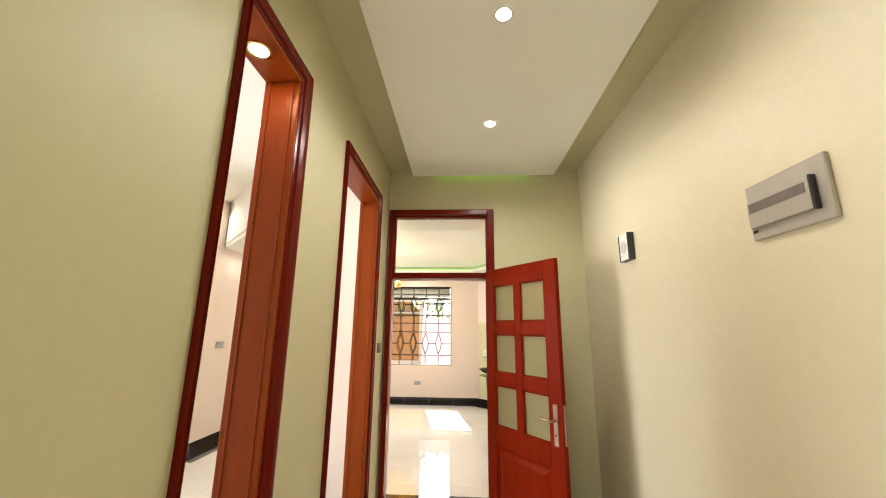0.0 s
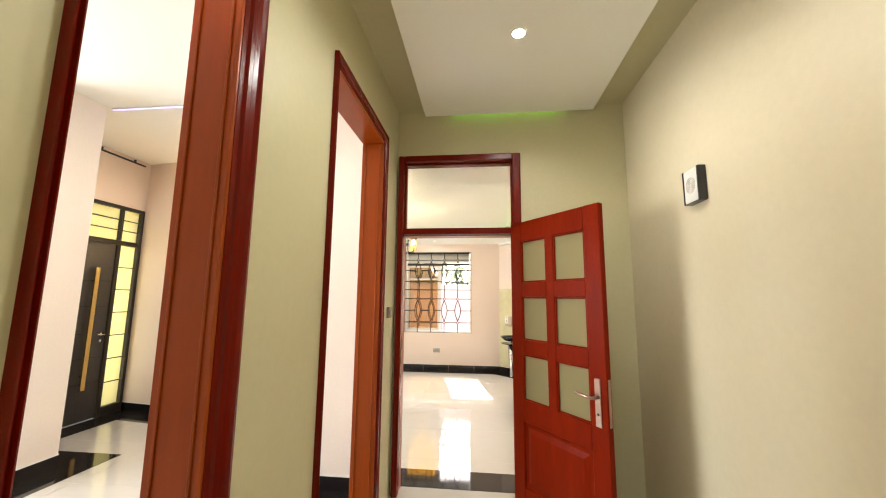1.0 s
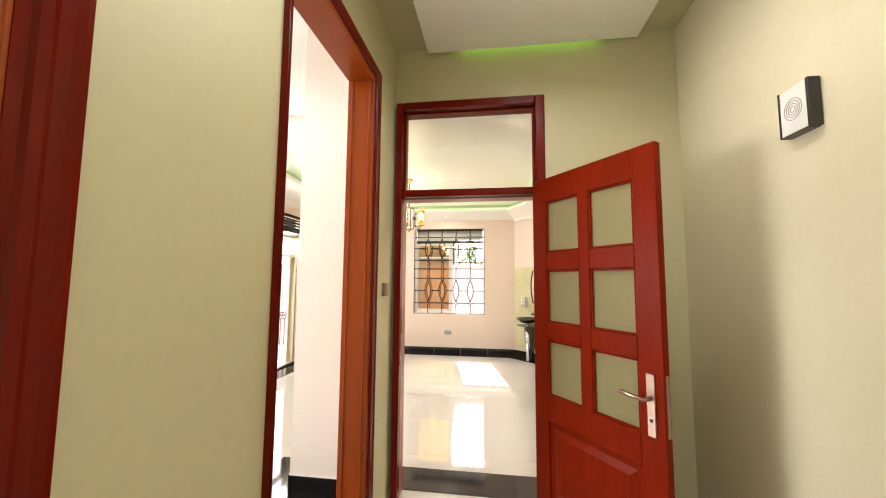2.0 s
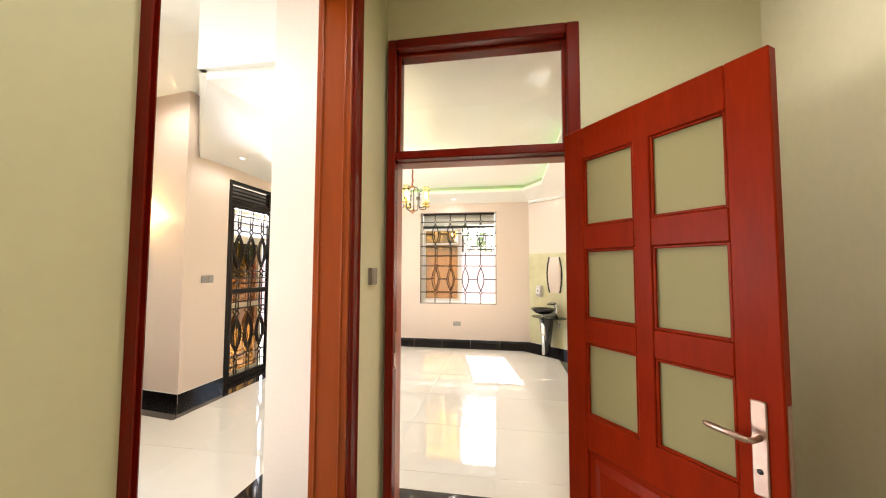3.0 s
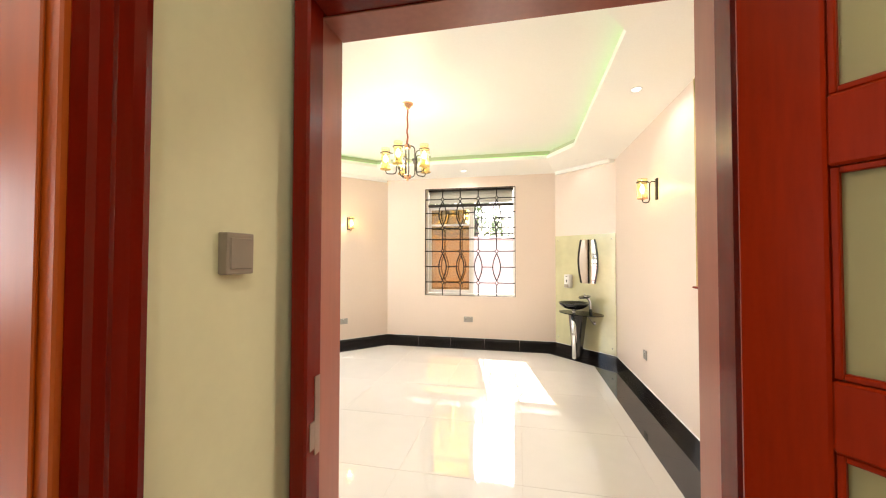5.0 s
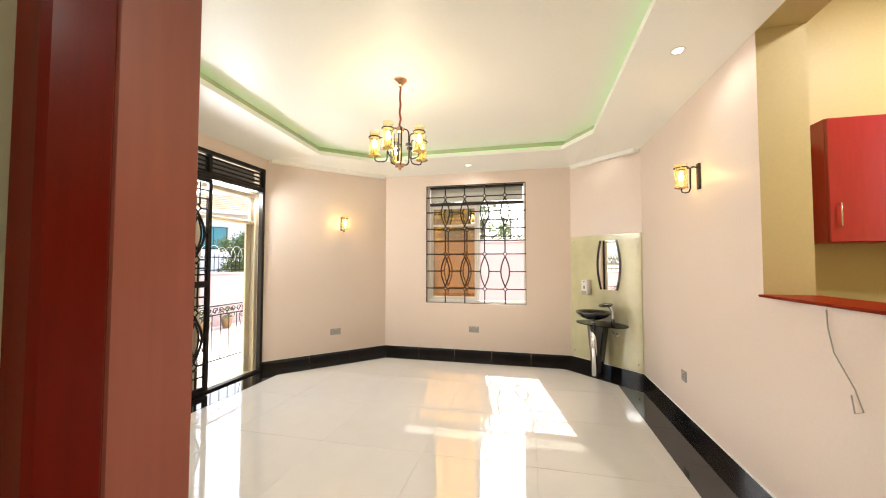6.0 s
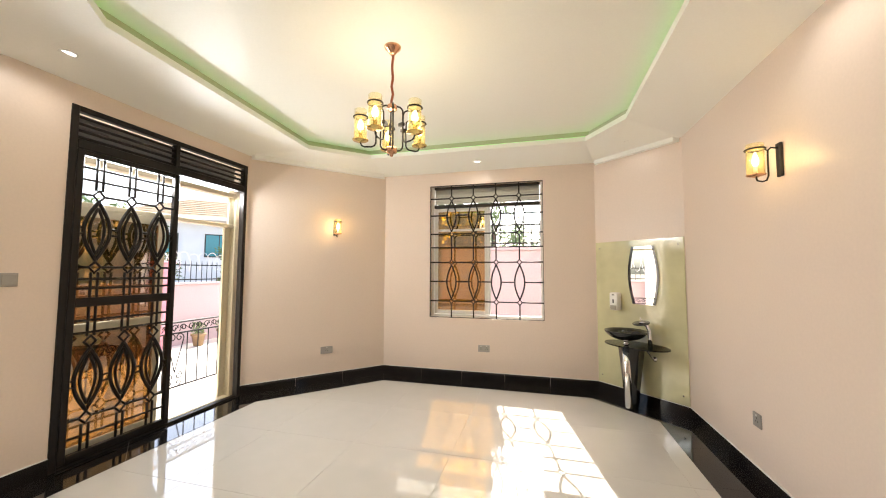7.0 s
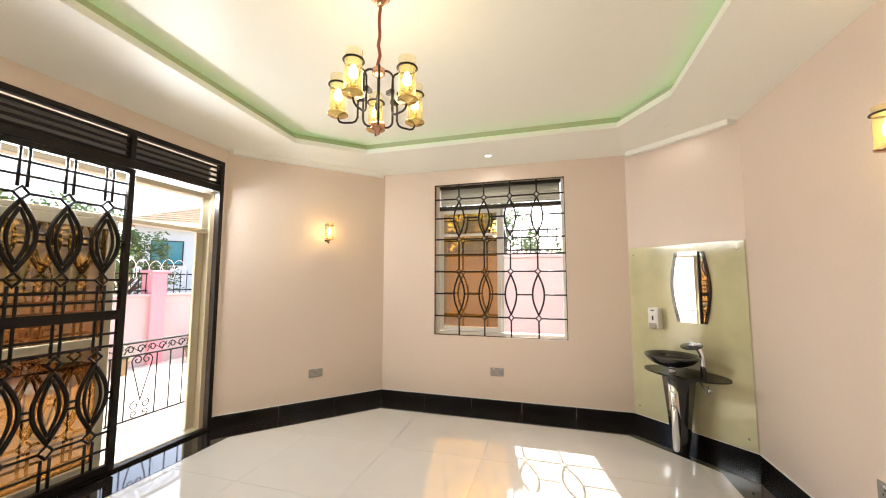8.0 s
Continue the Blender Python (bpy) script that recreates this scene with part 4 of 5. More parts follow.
def chandelier():
    cx, cy = -1.135, 6.755
    t = thing("chandelier", pose(cx, cy, 0), "lit five-arm chandelier of black loops, copper collars and amber glass shades", "chandelier")
    part("canopy", lathe(bmesh.new(), [(0.058, 2.929), (0.056, 2.918), (0.04, 2.905), (0.025, 2.885), (0.014, 2.872), (0.0, 2.870)]), COPPER, t, "rose copper ceiling canopy")
    pts = [(0.004 * math.sin(k * 1.3), 0.004 * math.cos(k * 1.7), 2.875 - 0.36 * k / 14) for k in range(15)]
    part("cord", tube(bmesh.new(), pts, 0.009, 10), CORD, t, "copper braided cord sleeve")
    for a in (0.5, 0.5 + math.pi / 2):
        c, s = math.cos(a), math.sin(a)
        loop = []
        w, z0, z1, r = 0.075, 2.20, 2.51, 0.035
        for qx, qz, a0 in ((w - r, z1 - r, 0), (-(w - r), z1 - r, 90), (-(w - r), z0 + r, 180), (w - r, z0 + r, 270)):
            for k in range(5):
                an = radians(a0 + 22.5 * k)
                loop.append(((qx + r * math.cos(an)) * c, (qx + r * math.cos(an)) * s, qz + r * math.sin(an)))
        part("loop", tube(bmesh.new(), loop, 0.006, 8, close=True), IRON, t, "black rounded rectangular loop")
    part("upper_collar", lathe(bmesh.new(), [(0.0, 2.525), (0.02, 2.523), (0.034, 2.512), (0.034, 2.485), (0.022, 2.476), (0.0, 2.474)]), COPPER, t, "rose copper collar")
    part("lower_collar", lathe(bmesh.new(), [(0.0, 2.222), (0.036, 2.220), (0.04, 2.205), (0.036, 2.185), (0.014, 2.176), (0.010, 2.160), (0.0, 2.155)]), COPPER, t, "rose copper collar")
    for k in range(5):
        a = radians(192 + 72 * k)
        c, s = math.cos(a), math.sin(a)
        R = 0.215
        path = [(0.075, 2.36), (0.095, 2.36), (0.105, 2.35), (0.108, 2.32), (0.108, 2.255), (0.118, 2.235), (0.135, 2.228), (R - 0.03, 2.228), (R - 0.01, 2.236), (R, 2.258)]
        arm = part("arm", tube(bmesh.new(), [(r * c, r * s, z) for r, z in path], 0.0055, 8), IRON, t, "black bent arm")
        bm = bmesh.new()
        box(bm, (0.070, -0.012, 2.345), (0.115, 0.012, 2.368), 0.003)
        bmesh.ops.rotate(bm, verts=bm.verts, cent=(0, 0, 0), matrix=Matrix.Rotation(a, 3, "Z"))
        part("clamp", bm, IRON, arm)
        bm = bmesh.new()
        tube(bm, [(R * c + 0.047 * math.cos(q), R * s + 0.047 * math.sin(q), 2.435) for q in [2 * math.pi * i / 24 for i in range(24)]], 0.0055, 6, close=True)
        tube(bm, [((R - 0.05) * c, (R - 0.05) * s, 2.435), (0.125 * c, 0.125 * s, 2.435), (0.110 * c, 0.110 * s, 2.42), (0.108 * c, 0.108 * s, 2.36)], 0.005, 8)
        part("shade_ring", bm, IRON, arm, "black ring round the shade")
        ctr = (R * c, R * s, 2.27)
        part("cup", lathe(bmesh.new(), [(0.006, -0.014), (0.012, -0.006), (0.046, -0.001), (0.054, 0.004), (0.054, 0.008), (0.0, 0.012)], ctr, 24), BRASS, arm, "flat brass saucer")
        ob = part("shade", lathe(bmesh.new(), [(0.043, 0.008), (0.043, 0.215), (0.040, 0.215), (0.040, 0.014)], ctr, 28), SMOKE, arm, "pale amber glass cylinder shade")
        ob.visible_shadow = False
        part("candle", lathe(bmesh.new(), [(0.020, 0.012), (0.016, 0.022), (0.013, 0.03), (0.013, 0.075), (0.0, 0.075)], ctr, 14), BRASS, arm, "brass candle tube")
        part("bulb", lathe(bmesh.new(), [(0.010, 0.073), (0.019, 0.088), (0.022, 0.103), (0.016, 0.128), (0.006, 0.146), (0.0, 0.150)], ctr, 16), BULB, arm, "lit candle bulb")
    lamp("chandelier_light", "POINT", Matrix.Translation((cx, cy, 2.36)), 2.6, (1.0, 0.88, 0.64), radius=0.2)
    return t


chandelier()

# ---- wash corner ----
wash = Matrix(((0.717, 0.697, 0, 0.49), (-0.697, 0.717, 0, FAR), (0, 0, 1, 0), (0, 0, 0, 1)))    # u along the diagonal wall, v into it
t = thing("splash_panel", wash, "pale green back-painted glass panel on the diagonal wall", "glass panel")
part("glass", box(bmesh.new(), (0.008, -0.010, 0.115), (0.982, -0.001, 1.73), 0.002), BACKGLASS, t)
for u, z in ((0.06, 1.66), (0.93, 1.66), (0.06, 0.2), (0.93, 0.2)):
    part("fixing", lathe(bmesh.new(), [(0.009, 0.0), (0.009, -0.004), (0.0, -0.006)], (u, -0.010, z), 12, "y"), CHROME, t)

t = thing("wall_mirror", wash @ Matrix.Translation((0.574, -0.011, 1.04)), "barrel-shaped mirror with dark curved sides on the green glass", "mirror")


def barrel(bm, z1, w0, bulge, v0, v1, inner=None):
    n = 16
    def half(k):
        return w0 + bulge * math.sin(math.pi * k / n)
    left, right = [], []
    for k in range(n + 1):
        z = z1 * k / n
        h = half(k)
        if inner is None:
            left.append((-h, z)), right.append((h, z))
        else:
            left.append((inner * (h - 0.026), z)), right.append((inner * h, z))
    poly = left + right[::-1]
    f = [bm.verts.new((u, v0, z)) for u, z in poly]
    b = [bm.verts.new((u, v1, z)) for u, z in poly]
    bm.faces.new(f), bm.faces.new(b[::-1])
    for k in range(len(poly)):
        j = (k + 1) % len(poly)
        bm.faces.new((f[k], f[j], b[j], b[k]))
    return bm


part("mirror_glass", barrel(bmesh.new(), 0.62, 0.118, 0.045, -0.006, 0.0), MIRROR, t, "silvered mirror glass")
for s in (-1, 1):
    part("side_band", barrel(bmesh.new(), 0.62, 0.120, 0.045, -0.010, -0.0062, s), BLACK_GLASS, t, "dark curved edge band")

t = thing("soap_dispenser", wash @ Matrix.Translation((0.275, -0.011, 0.93)), "white plastic wall soap dispenser with a grey push bar", "soap dispenser")
part("body", box(bmesh.new(), (-0.048, -0.085, 0.03), (0.048, 0.0, 0.225), 0.014, 3), PLASTIC, t)
part("push_bar", box(bmesh.new(), (-0.036, -0.095, 0.035), (0.036, -0.083, 0.085), 0.008, 2), GREYPLAST, t, "grey push bar")
part("gauge_window", box(bmesh.new(), (-0.008, -0.087, 0.11), (0.008, -0.084, 0.15), 0.001), DARKPLAST, t)
part("lock", box(bmesh.new(), (-0.015, -0.087, 0.195), (0.015, -0.084, 0.205), 0.001), DARKPLAST, t)

PED = wash @ Matrix.Translation((0.53, -0.225, 0))
t = thing("pedestal_basin", PED, "black glass bowl basin with smoked shelf on tapered black pedestal", "wash basin")
for s in (-1, 1):
    bm = bmesh.new()
    lo = [(s * 0.02, -0.045), (s * 0.055, -0.01), (s * 0.055, 0.04), (s * 0.02, 0.06)]
    hi = [(s * 0.035, -0.075), (s * 0.115, -0.02), (s * 0.115, 0.09), (s * 0.035, 0.10)]
    a, b = [bm.verts.new((*p, 0.003)) for p in lo], [bm.verts.new((*p, 0.63)) for p in hi]
    bm.faces.new(a), bm.faces.new(b)
    for k in range(4):
        j = (k + 1) % 4
        bm.faces.new((a[k], a[j], b[j], b[k]))
    bmesh.ops.bevel(bm, geom=list(bm.edges), offset=0.004, segments=2, affect="EDGES")
    part("pedestal_side", bm, BLACK_GLASS, t, "tapered black glossy pedestal side")
part("pedestal_column", lathe(bmesh.new(), [(0.036, 0.003), (0.038, 0.02), (0.044, 0.32), (0.052, 0.63), (0.0, 0.63)], (0, -0.035, 0), 28), CHROME, t, "polished chrome front column")
bm = bmesh.new()
poly = []
for k in range(40):
    a = 2 * math.pi * k / 40
    u, v = 0.315 * math.cos(a) + 0.05, 0.20 * math.sin(a) + 0.02
    v = min(v, 0.275)
    poly.append((u * (1.0 if u < 0 else 1.05), v))
prism(bm, poly, 0.632, 0.644)
part("shelf", bm, SHELF_GLASS, t, "smoked glass oval shelf")
part("neck", lathe(bmesh.new(), [(0.035, 0.644), (0.022, 0.652), (0.022, 0.672), (0.035, 0.682), (0.0, 0.682)], (-0.02, -0.02, 0), 20), CHROME, t, "chrome bowl neck")
prof = [(0.03, 0.682), (0.08, 0.69), (0.13, 0.708), (0.175, 0.735), (0.20, 0.765), (0.207, 0.782), (0.200, 0.784), (0.170, 0.752), (0.125, 0.723), (0.07, 0.706), (0.0, 0.702)]
part("bowl", lathe(bmesh.new(), prof, (-0.02, -0.02, 0), 40), BLACK_GLASS, t, "black glass bowl")
bm = bmesh.new()
tube(bm, [(0.17, 0.08, 0.644), (0.17, 0.08, 0.72), (0.168, 0.075, 0.80), (0.155, 0.06, 0.845), (0.14, 0.045, 0.86)], [0.022, 0.02, 0.02, 0.019, 0.018], 14)
f = part("faucet", bm, CHROME, t, "chrome waterfall faucet")
bm = bmesh.new()
lathe(bm, [(0.0, -0.004), (0.078, -0.001), (0.08, 0.004), (0.03, 0.003), (0.0, 0.004)], (0, 0, 0), 32)
bmesh.ops.rotate(bm, verts=bm.verts, cent=(0, 0, 0), matrix=Matrix.Rotation(radians(14), 3, "X"))
bmesh.ops.translate(bm, verts=bm.verts, vec=(0.12, 0.02, 0.868))
part("disc", bm, BLACK_GLASS, f, "black glass spout disc")
part("disc_cap", lathe(bmesh.new(), [(0.03, 0.872), (0.026, 0.884), (0.0, 0.888)], (0.125, 0.03, 0), 20), CHROME, f)
part("joystick", tube(bmesh.new(), [(0.125, 0.03, 0.886), (0.115, 0.01, 0.925)], 0.004, 8), CHROME, f)
bm = bmesh.new()
tube(bm, [(0.10, 0.10, 0.62), (0.10, 0.16, 0.57), (0.12, 0.20, 0.50), (0.13, 0.275, 0.48)], 0.013, 10)
tube(bm, [(0.16, 0.22, 0.60), (0.16, 0.275, 0.60)], 0.016, 10)
tube(bm, [(0.16, 0.23, 0.60), (0.17, 0.18, 0.62), (0.17, 0.09, 0.635)], 0.006, 8)
lathe(bm, [(0.02, 0.0), (0.026, 0.02), (0.02, 0.05), (0.0, 0.05)], (0.14, 0.22, 0.47), 16)
part("trap", bm, CHROME, t, "chrome trap and stop valve")


# ---- switches, sockets, small fittings ----
def plate(name, m, w, h, label, category, gangs, group="", depth=0.010, mat=None):
    t = thing(name, m, label, category, group)
    part("cover", box(bmesh.new(), (-w / 2, -depth, -h / 2), (w / 2, -0.0005, h / 2), 0.003, 2), mat or SILVER, t)
    for k in range(gangs):
        u = -w / 2 + w * (k + 0.5) / gangs
        if category == "socket":
            for du, dz in ((0, 0.014), (-0.011, -0.008), (0.011, -0.008)):
                part("slot", box(bmesh.new(), (u + du - 0.003, -depth - 0.0008, dz - 0.005), (u + du + 0.003, -depth + 0.001, dz + 0.005)), DARKPLAST, t)
            part("rocker", box(bmesh.new(), (u - 0.006, -depth - 0.003, 0.024), (u + 0.006, -depth + 0.001, 0.036), 0.001), PLASTIC, t)
        else:
            part("rocker", box(bmesh.new(), (u - w / gangs * 0.4, -depth - 0.003, -h * 0.38), (u + w / gangs * 0.4, -depth + 0.001, h * 0.38), 0.002), mat or SILVER, t)
    return t


plate("socket", facing(-0.864, FAR, 0.405, (0, -1)), 0.146, 0.086, "grey double wall socket under the window", "socket", 2, "dining sockets")
plate("socket", facing(-2.77, 8.612, 0.395, N_L), 0.146, 0.086, "grey blank double socket on the diagonal wall", "socket", 1, "dining sockets")
plate("socket", facing(DX, 7.395, 0.416, (-1, 0)), 0.09, 0.09, "grey single wall socket below the sconce", "socket", 1, "dining sockets")
plate("light_switch", facing(WX, 5.98, 1.32, (1, 0)), 0.17, 0.086, "silver double light switch beside the sliding door", "switch", 2)
plate("light_switch", facing(ALC_X, 3.87, 1.375, (1, 0)), 0.086, 0.086, "silver light switch on the wall stub by the entrance", "switch", 1)
plate("light_switch", facing(LX, 3.985, 1.412, (1, 0)), 0.074, 0.084, "grey surface light switch between casing and door frame", "switch", 1, depth=0.022, mat=SWITCH_GREY)

t = thing("distribution_board", facing(RX, 2.012, 1.934, (-1, 0)), "grey flush distribution board with a breaker window", "fuse box")
part("cover", box(bmesh.new(), (-0.165, -0.018, 0), (0.165, -0.001, 0.222), 0.005, 2), GREYPLAST, t)
part("door", box(bmesh.new(), (-0.15, -0.034, 0.045), (0.115, -0.018, 0.15), 0.003, 2), GREYPLAST, t, "raised breaker door")
part("window", box(bmesh.new(), (-0.14, -0.036, 0.105), (0.10, -0.0335, 0.142), 0.001), SMOKY, t, "smoky breaker window")
for k in range(9):
    part("breaker", box(bmesh.new(), (-0.135 + k * 0.026, -0.0335, 0.108), (-0.113 + k * 0.026, -0.033, 0.138)), SILVER if k % 3 else PLASTIC, t)
part("latch", box(bmesh.new(), (0.117, -0.040, 0.040), (0.128, -0.018, 0.160), 0.004, 2), DARKPLAST, t, "black side latch")
part("catch", box(bmesh.new(), (-0.155, -0.022, 0.028), (-0.135, -0.017, 0.038), 0.001), DARKPLAST, t)

t = thing("door_chime", facing(RX, 3.252, 2.06, (-1, 0)), "white door chime with a round grille and black edge", "door chime")
part("case", box(bmesh.new(), (-0.07, -0.042, 0), (0.058, -0.001, 0.185), 0.005, 2), PLASTIC, t)
part("edge", box(bmesh.new(), (0.058, -0.046, -0.002), (0.072, -0.001, 0.187), 0.003), DARKPLAST, t, "black side edge")
part("edge", box(bmesh.new(), (-0.074, -0.046, -0.004), (-0.070, -0.001, 0.187), 0.001), DARKPLAST, t, "black side edge")
part("edge", box(bmesh.new(), (-0.070, -0.046, -0.004), (0.058, -0.001, -0.0005), 0.001), DARKPLAST, t, "black lower edge")
bm = bmesh.new()
for r in (0.012, 0.022, 0.032, 0.042):
    tube(bm, [(-0.006 + r * math.cos(a), -0.0425, 0.095 + r * math.sin(a)) for a in [2 * math.pi * k / 24 for k in range(24)]], 0.002, 4, close=True)
part("grille", bm, GREYPLAST, t, "round speaker grille")


def downlight(x, y, z, label, mat=None):
    t = thing("downlight", pose(x, y, z), label, "downlight", "recessed ceiling downlights")
    part("ring", lathe(bmesh.new(), [(0.036, -0.002), (0.040, -0.006), (0.048, -0.005), (0.050, -0.0005), (0.036, -0.0005)], (0, 0, 0), 28), PLASTIC, t)
    part("lens", lathe(bmesh.new(), [(0.036, -0.003), (0.0, -0.004)], (0, 0, 0), 28), mat or DOWNLIGHT, t, "lit lens")
    return t


for x, y in ((0.31, 2.22), (0.32, 3.20)):
    downlight(x, y, 3.10, "lit round downlight in the white corridor ceiling")
for x, y, z in ((-3.07, 6.06, 2.766), (0.88, 6.5, 2.764), (0.75, 8.62, 2.756), (-0.90, 8.92, 2.757)):
    downlight(x, y, z, "faintly lit round downlight in the dining soffit", FAINT_DOWN)
# the one at y=1.6 is an unseen extra, added to brighten the pier wall
for x, y in ((-2.2, 3.0), (-2.2, 1.6), (-3.52, 5.19)):
    downlight(x, y, TOP, "lit round downlight in the living room ceiling")

# green light strips lying in the tray
t = thing("led_strip", pose(0, 0, 0), "lit green light strip hidden on the tray ledge", "light strip")
for k in range(len(TRAY)):
    a, b = Vector(TRAY[k]), Vector(TRAY[(k + 1) % len(TRAY)])
    la, lb = Vector(lip[k]), Vector(lip[(k + 1) % len(TRAY)])
    pa, pb = a.lerp(la, 0.6), b.lerp(lb, 0.6)
    part("strip", tube(bmesh.new(), [(*pa, Z_SOF + 0.056), (*pb, Z_SOF + 0.056)], 0.006, 6), LED_GREEN, t)
t = thing("led_strip", pose(0, 0, 0), "lit green light strip behind the corridor ceiling panel", "light strip")
part("strip", tube(bmesh.new(), [(-0.15, END - 0.025, 3.150), (0.80, END - 0.025, 3.150)], 0.004, 6), LED_SLOT, t)

t = thing("led_strip", pose(-3.0, 4.32, TOP - 0.012), "lit violet light strip along the living room ceiling", "light strip")
part("strip", tube(bmesh.new(), [(-0.65, 0, 0), (0.4, 0, 0)], 0.005, 6), LED_BLUE, t)
part("channel", box(bmesh.new(), (-0.66, -0.014, -0.004), (0.41, -0.009, 0.011), 0.001), PLASTIC, t, "white strip channel")

# ---- hatch, kitchen, cable ----
t = thing("hatch_sill", pose(DX, 0, 1.185), "red varnished timber sill of the serving hatch", "sill", "", "structure")
part("board", box(bmesh.new(), (-0.03, 4.752, 0.0), (0.26, 6.293, 0.014), 0.005), MAHOGANY, t)
for k, (x, w) in enumerate(((1.72, 0.6), (2.33, 0.6), (2.94, 0.6))):
    t = thing("wall_cabinet", pose(x, 6.95, 1.50), "red gloss kitchen wall cabinet on the tan wall", "cabinet", "kitchen wall cabinets")
    part("body", box(bmesh.new(), (0.002, -0.33, 0), (w - 0.002, -0.001, 0.78), 0.003), RED_CAB, t)
    d = part("door", box(bmesh.new(), (0.004, -0.352, 0.004), (w - 0.004, -0.331, 0.776), 0.004), RED_CAB, t, "red gloss door")
    part("handle", tube(bmesh.new(), [(0.05, -0.352, 0.10), (0.05, -0.375, 0.10), (0.05, -0.375, 0.24), (0.05, -0.352, 0.24)], 0.005, 8), CHROME, d, "chrome bar handle")
t = thing("backsplash", pose(DX + 0.25, 6.95, 0.92), "mustard tiled backsplash with white trims", "backsplash")
for r in range(4):
    for c in range(6):
        part("tile", box(bmesh.new(), (c * 0.402, -0.010, r * 0.14), (c * 0.402 + 0.398, -0.001, r * 0.14 + 0.136), 0.002), SPLASH if r % 2 else PLASTIC if r == 2 else SPLASH, t)
t = thing("kitchen_counter", pose(DX + 0.25, 6.95, 0), "dark stone kitchen worktop on red units", "worktop")
part("worktop", box(bmesh.new(), (0, -0.6, 0.88), (2.34, -0.012, 0.92), 0.004), GRANITE, t)
part("base", box(bmesh.new(), (0.003, -0.56, 0.0), (2.34, -0.012, 0.88), 0.003), RED_CAB, t)
t = thing("loose_cable", pose(DX - 0.012, 5.62, 1.17), "thin loose white cable hanging below the hatch sill", "cable")
pts = [(0, 0.22, 0.0), (0.0, 0.215, -0.08), (-0.005, 0.18, -0.18), (-0.008, 0.08, -0.30), (-0.004, 0.05, -0.38), (-0.004, 0.09, -0.40), (-0.006, 0.10, -0.33)]
part("wire", tube(bmesh.new(), pts, 0.003, 6), GREYPLAST, t)

# ---- outside ----
bm = bmesh.new()
n, size = 48, 400.0
grid = [[None] * (n + 1) for _ in range(n + 1)]
for i in range(n + 1):
    for j in range(n + 1):
        f = lambda k: math.copysign(abs(2 * k / n - 1) ** 2.5, 2 * k / n - 1) * size
        grid[i][j] = bm.verts.new((f(i), f(j), -0.55))
for i in range(n):
    for j in range(n):
        bm.faces.new((grid[i][j], grid[i + 1][j], grid[i + 1][j + 1], grid[i][j + 1]))
solid("ground", bm, EARTH, "dry brown ground round the house", "ground")
bm = bmesh.new()
box(bm, (-9.2, 5.0, -0.6), (-3.64, 16.0, -0.50))
box(bm, (-3.64, 9.45, -0.6), (5.0, 12.2, -0.50))
solid("yard", bm, PAVING, "pale paved yard along the boundary wall", "pavement")
bm = bmesh.new()
box(bm, (-4.55, 5.95, -0.5), (-3.63, 9.2, -0.02), 0.01)
solid("porch", bm, PAVING, "pale paved porch outside the sliding door", "porch")

# unseen wall added beyond the porch so that the mirror reads beige
bm = bmesh.new()
box(bm, (-8.6, 5.86, -0.55), (-4.94, 6.02, 3.0), 0.01)
solid("wall_mirror_backdrop", bm, OUTER, "plain rendered wall added out of view for the mirror to reflect", "wall")


def scroll(bm, cx, cz, r, turn, start, sign, bar):
    pts = []
    for k in range(22):
        a = start + sign * turn * k / 21
        rr = r * (1 - 0.75 * k / 21)
        pts.append((cx + rr * math.cos(a), 0, cz + rr * math.sin(a)))
    tube(bm, pts, bar, 5)


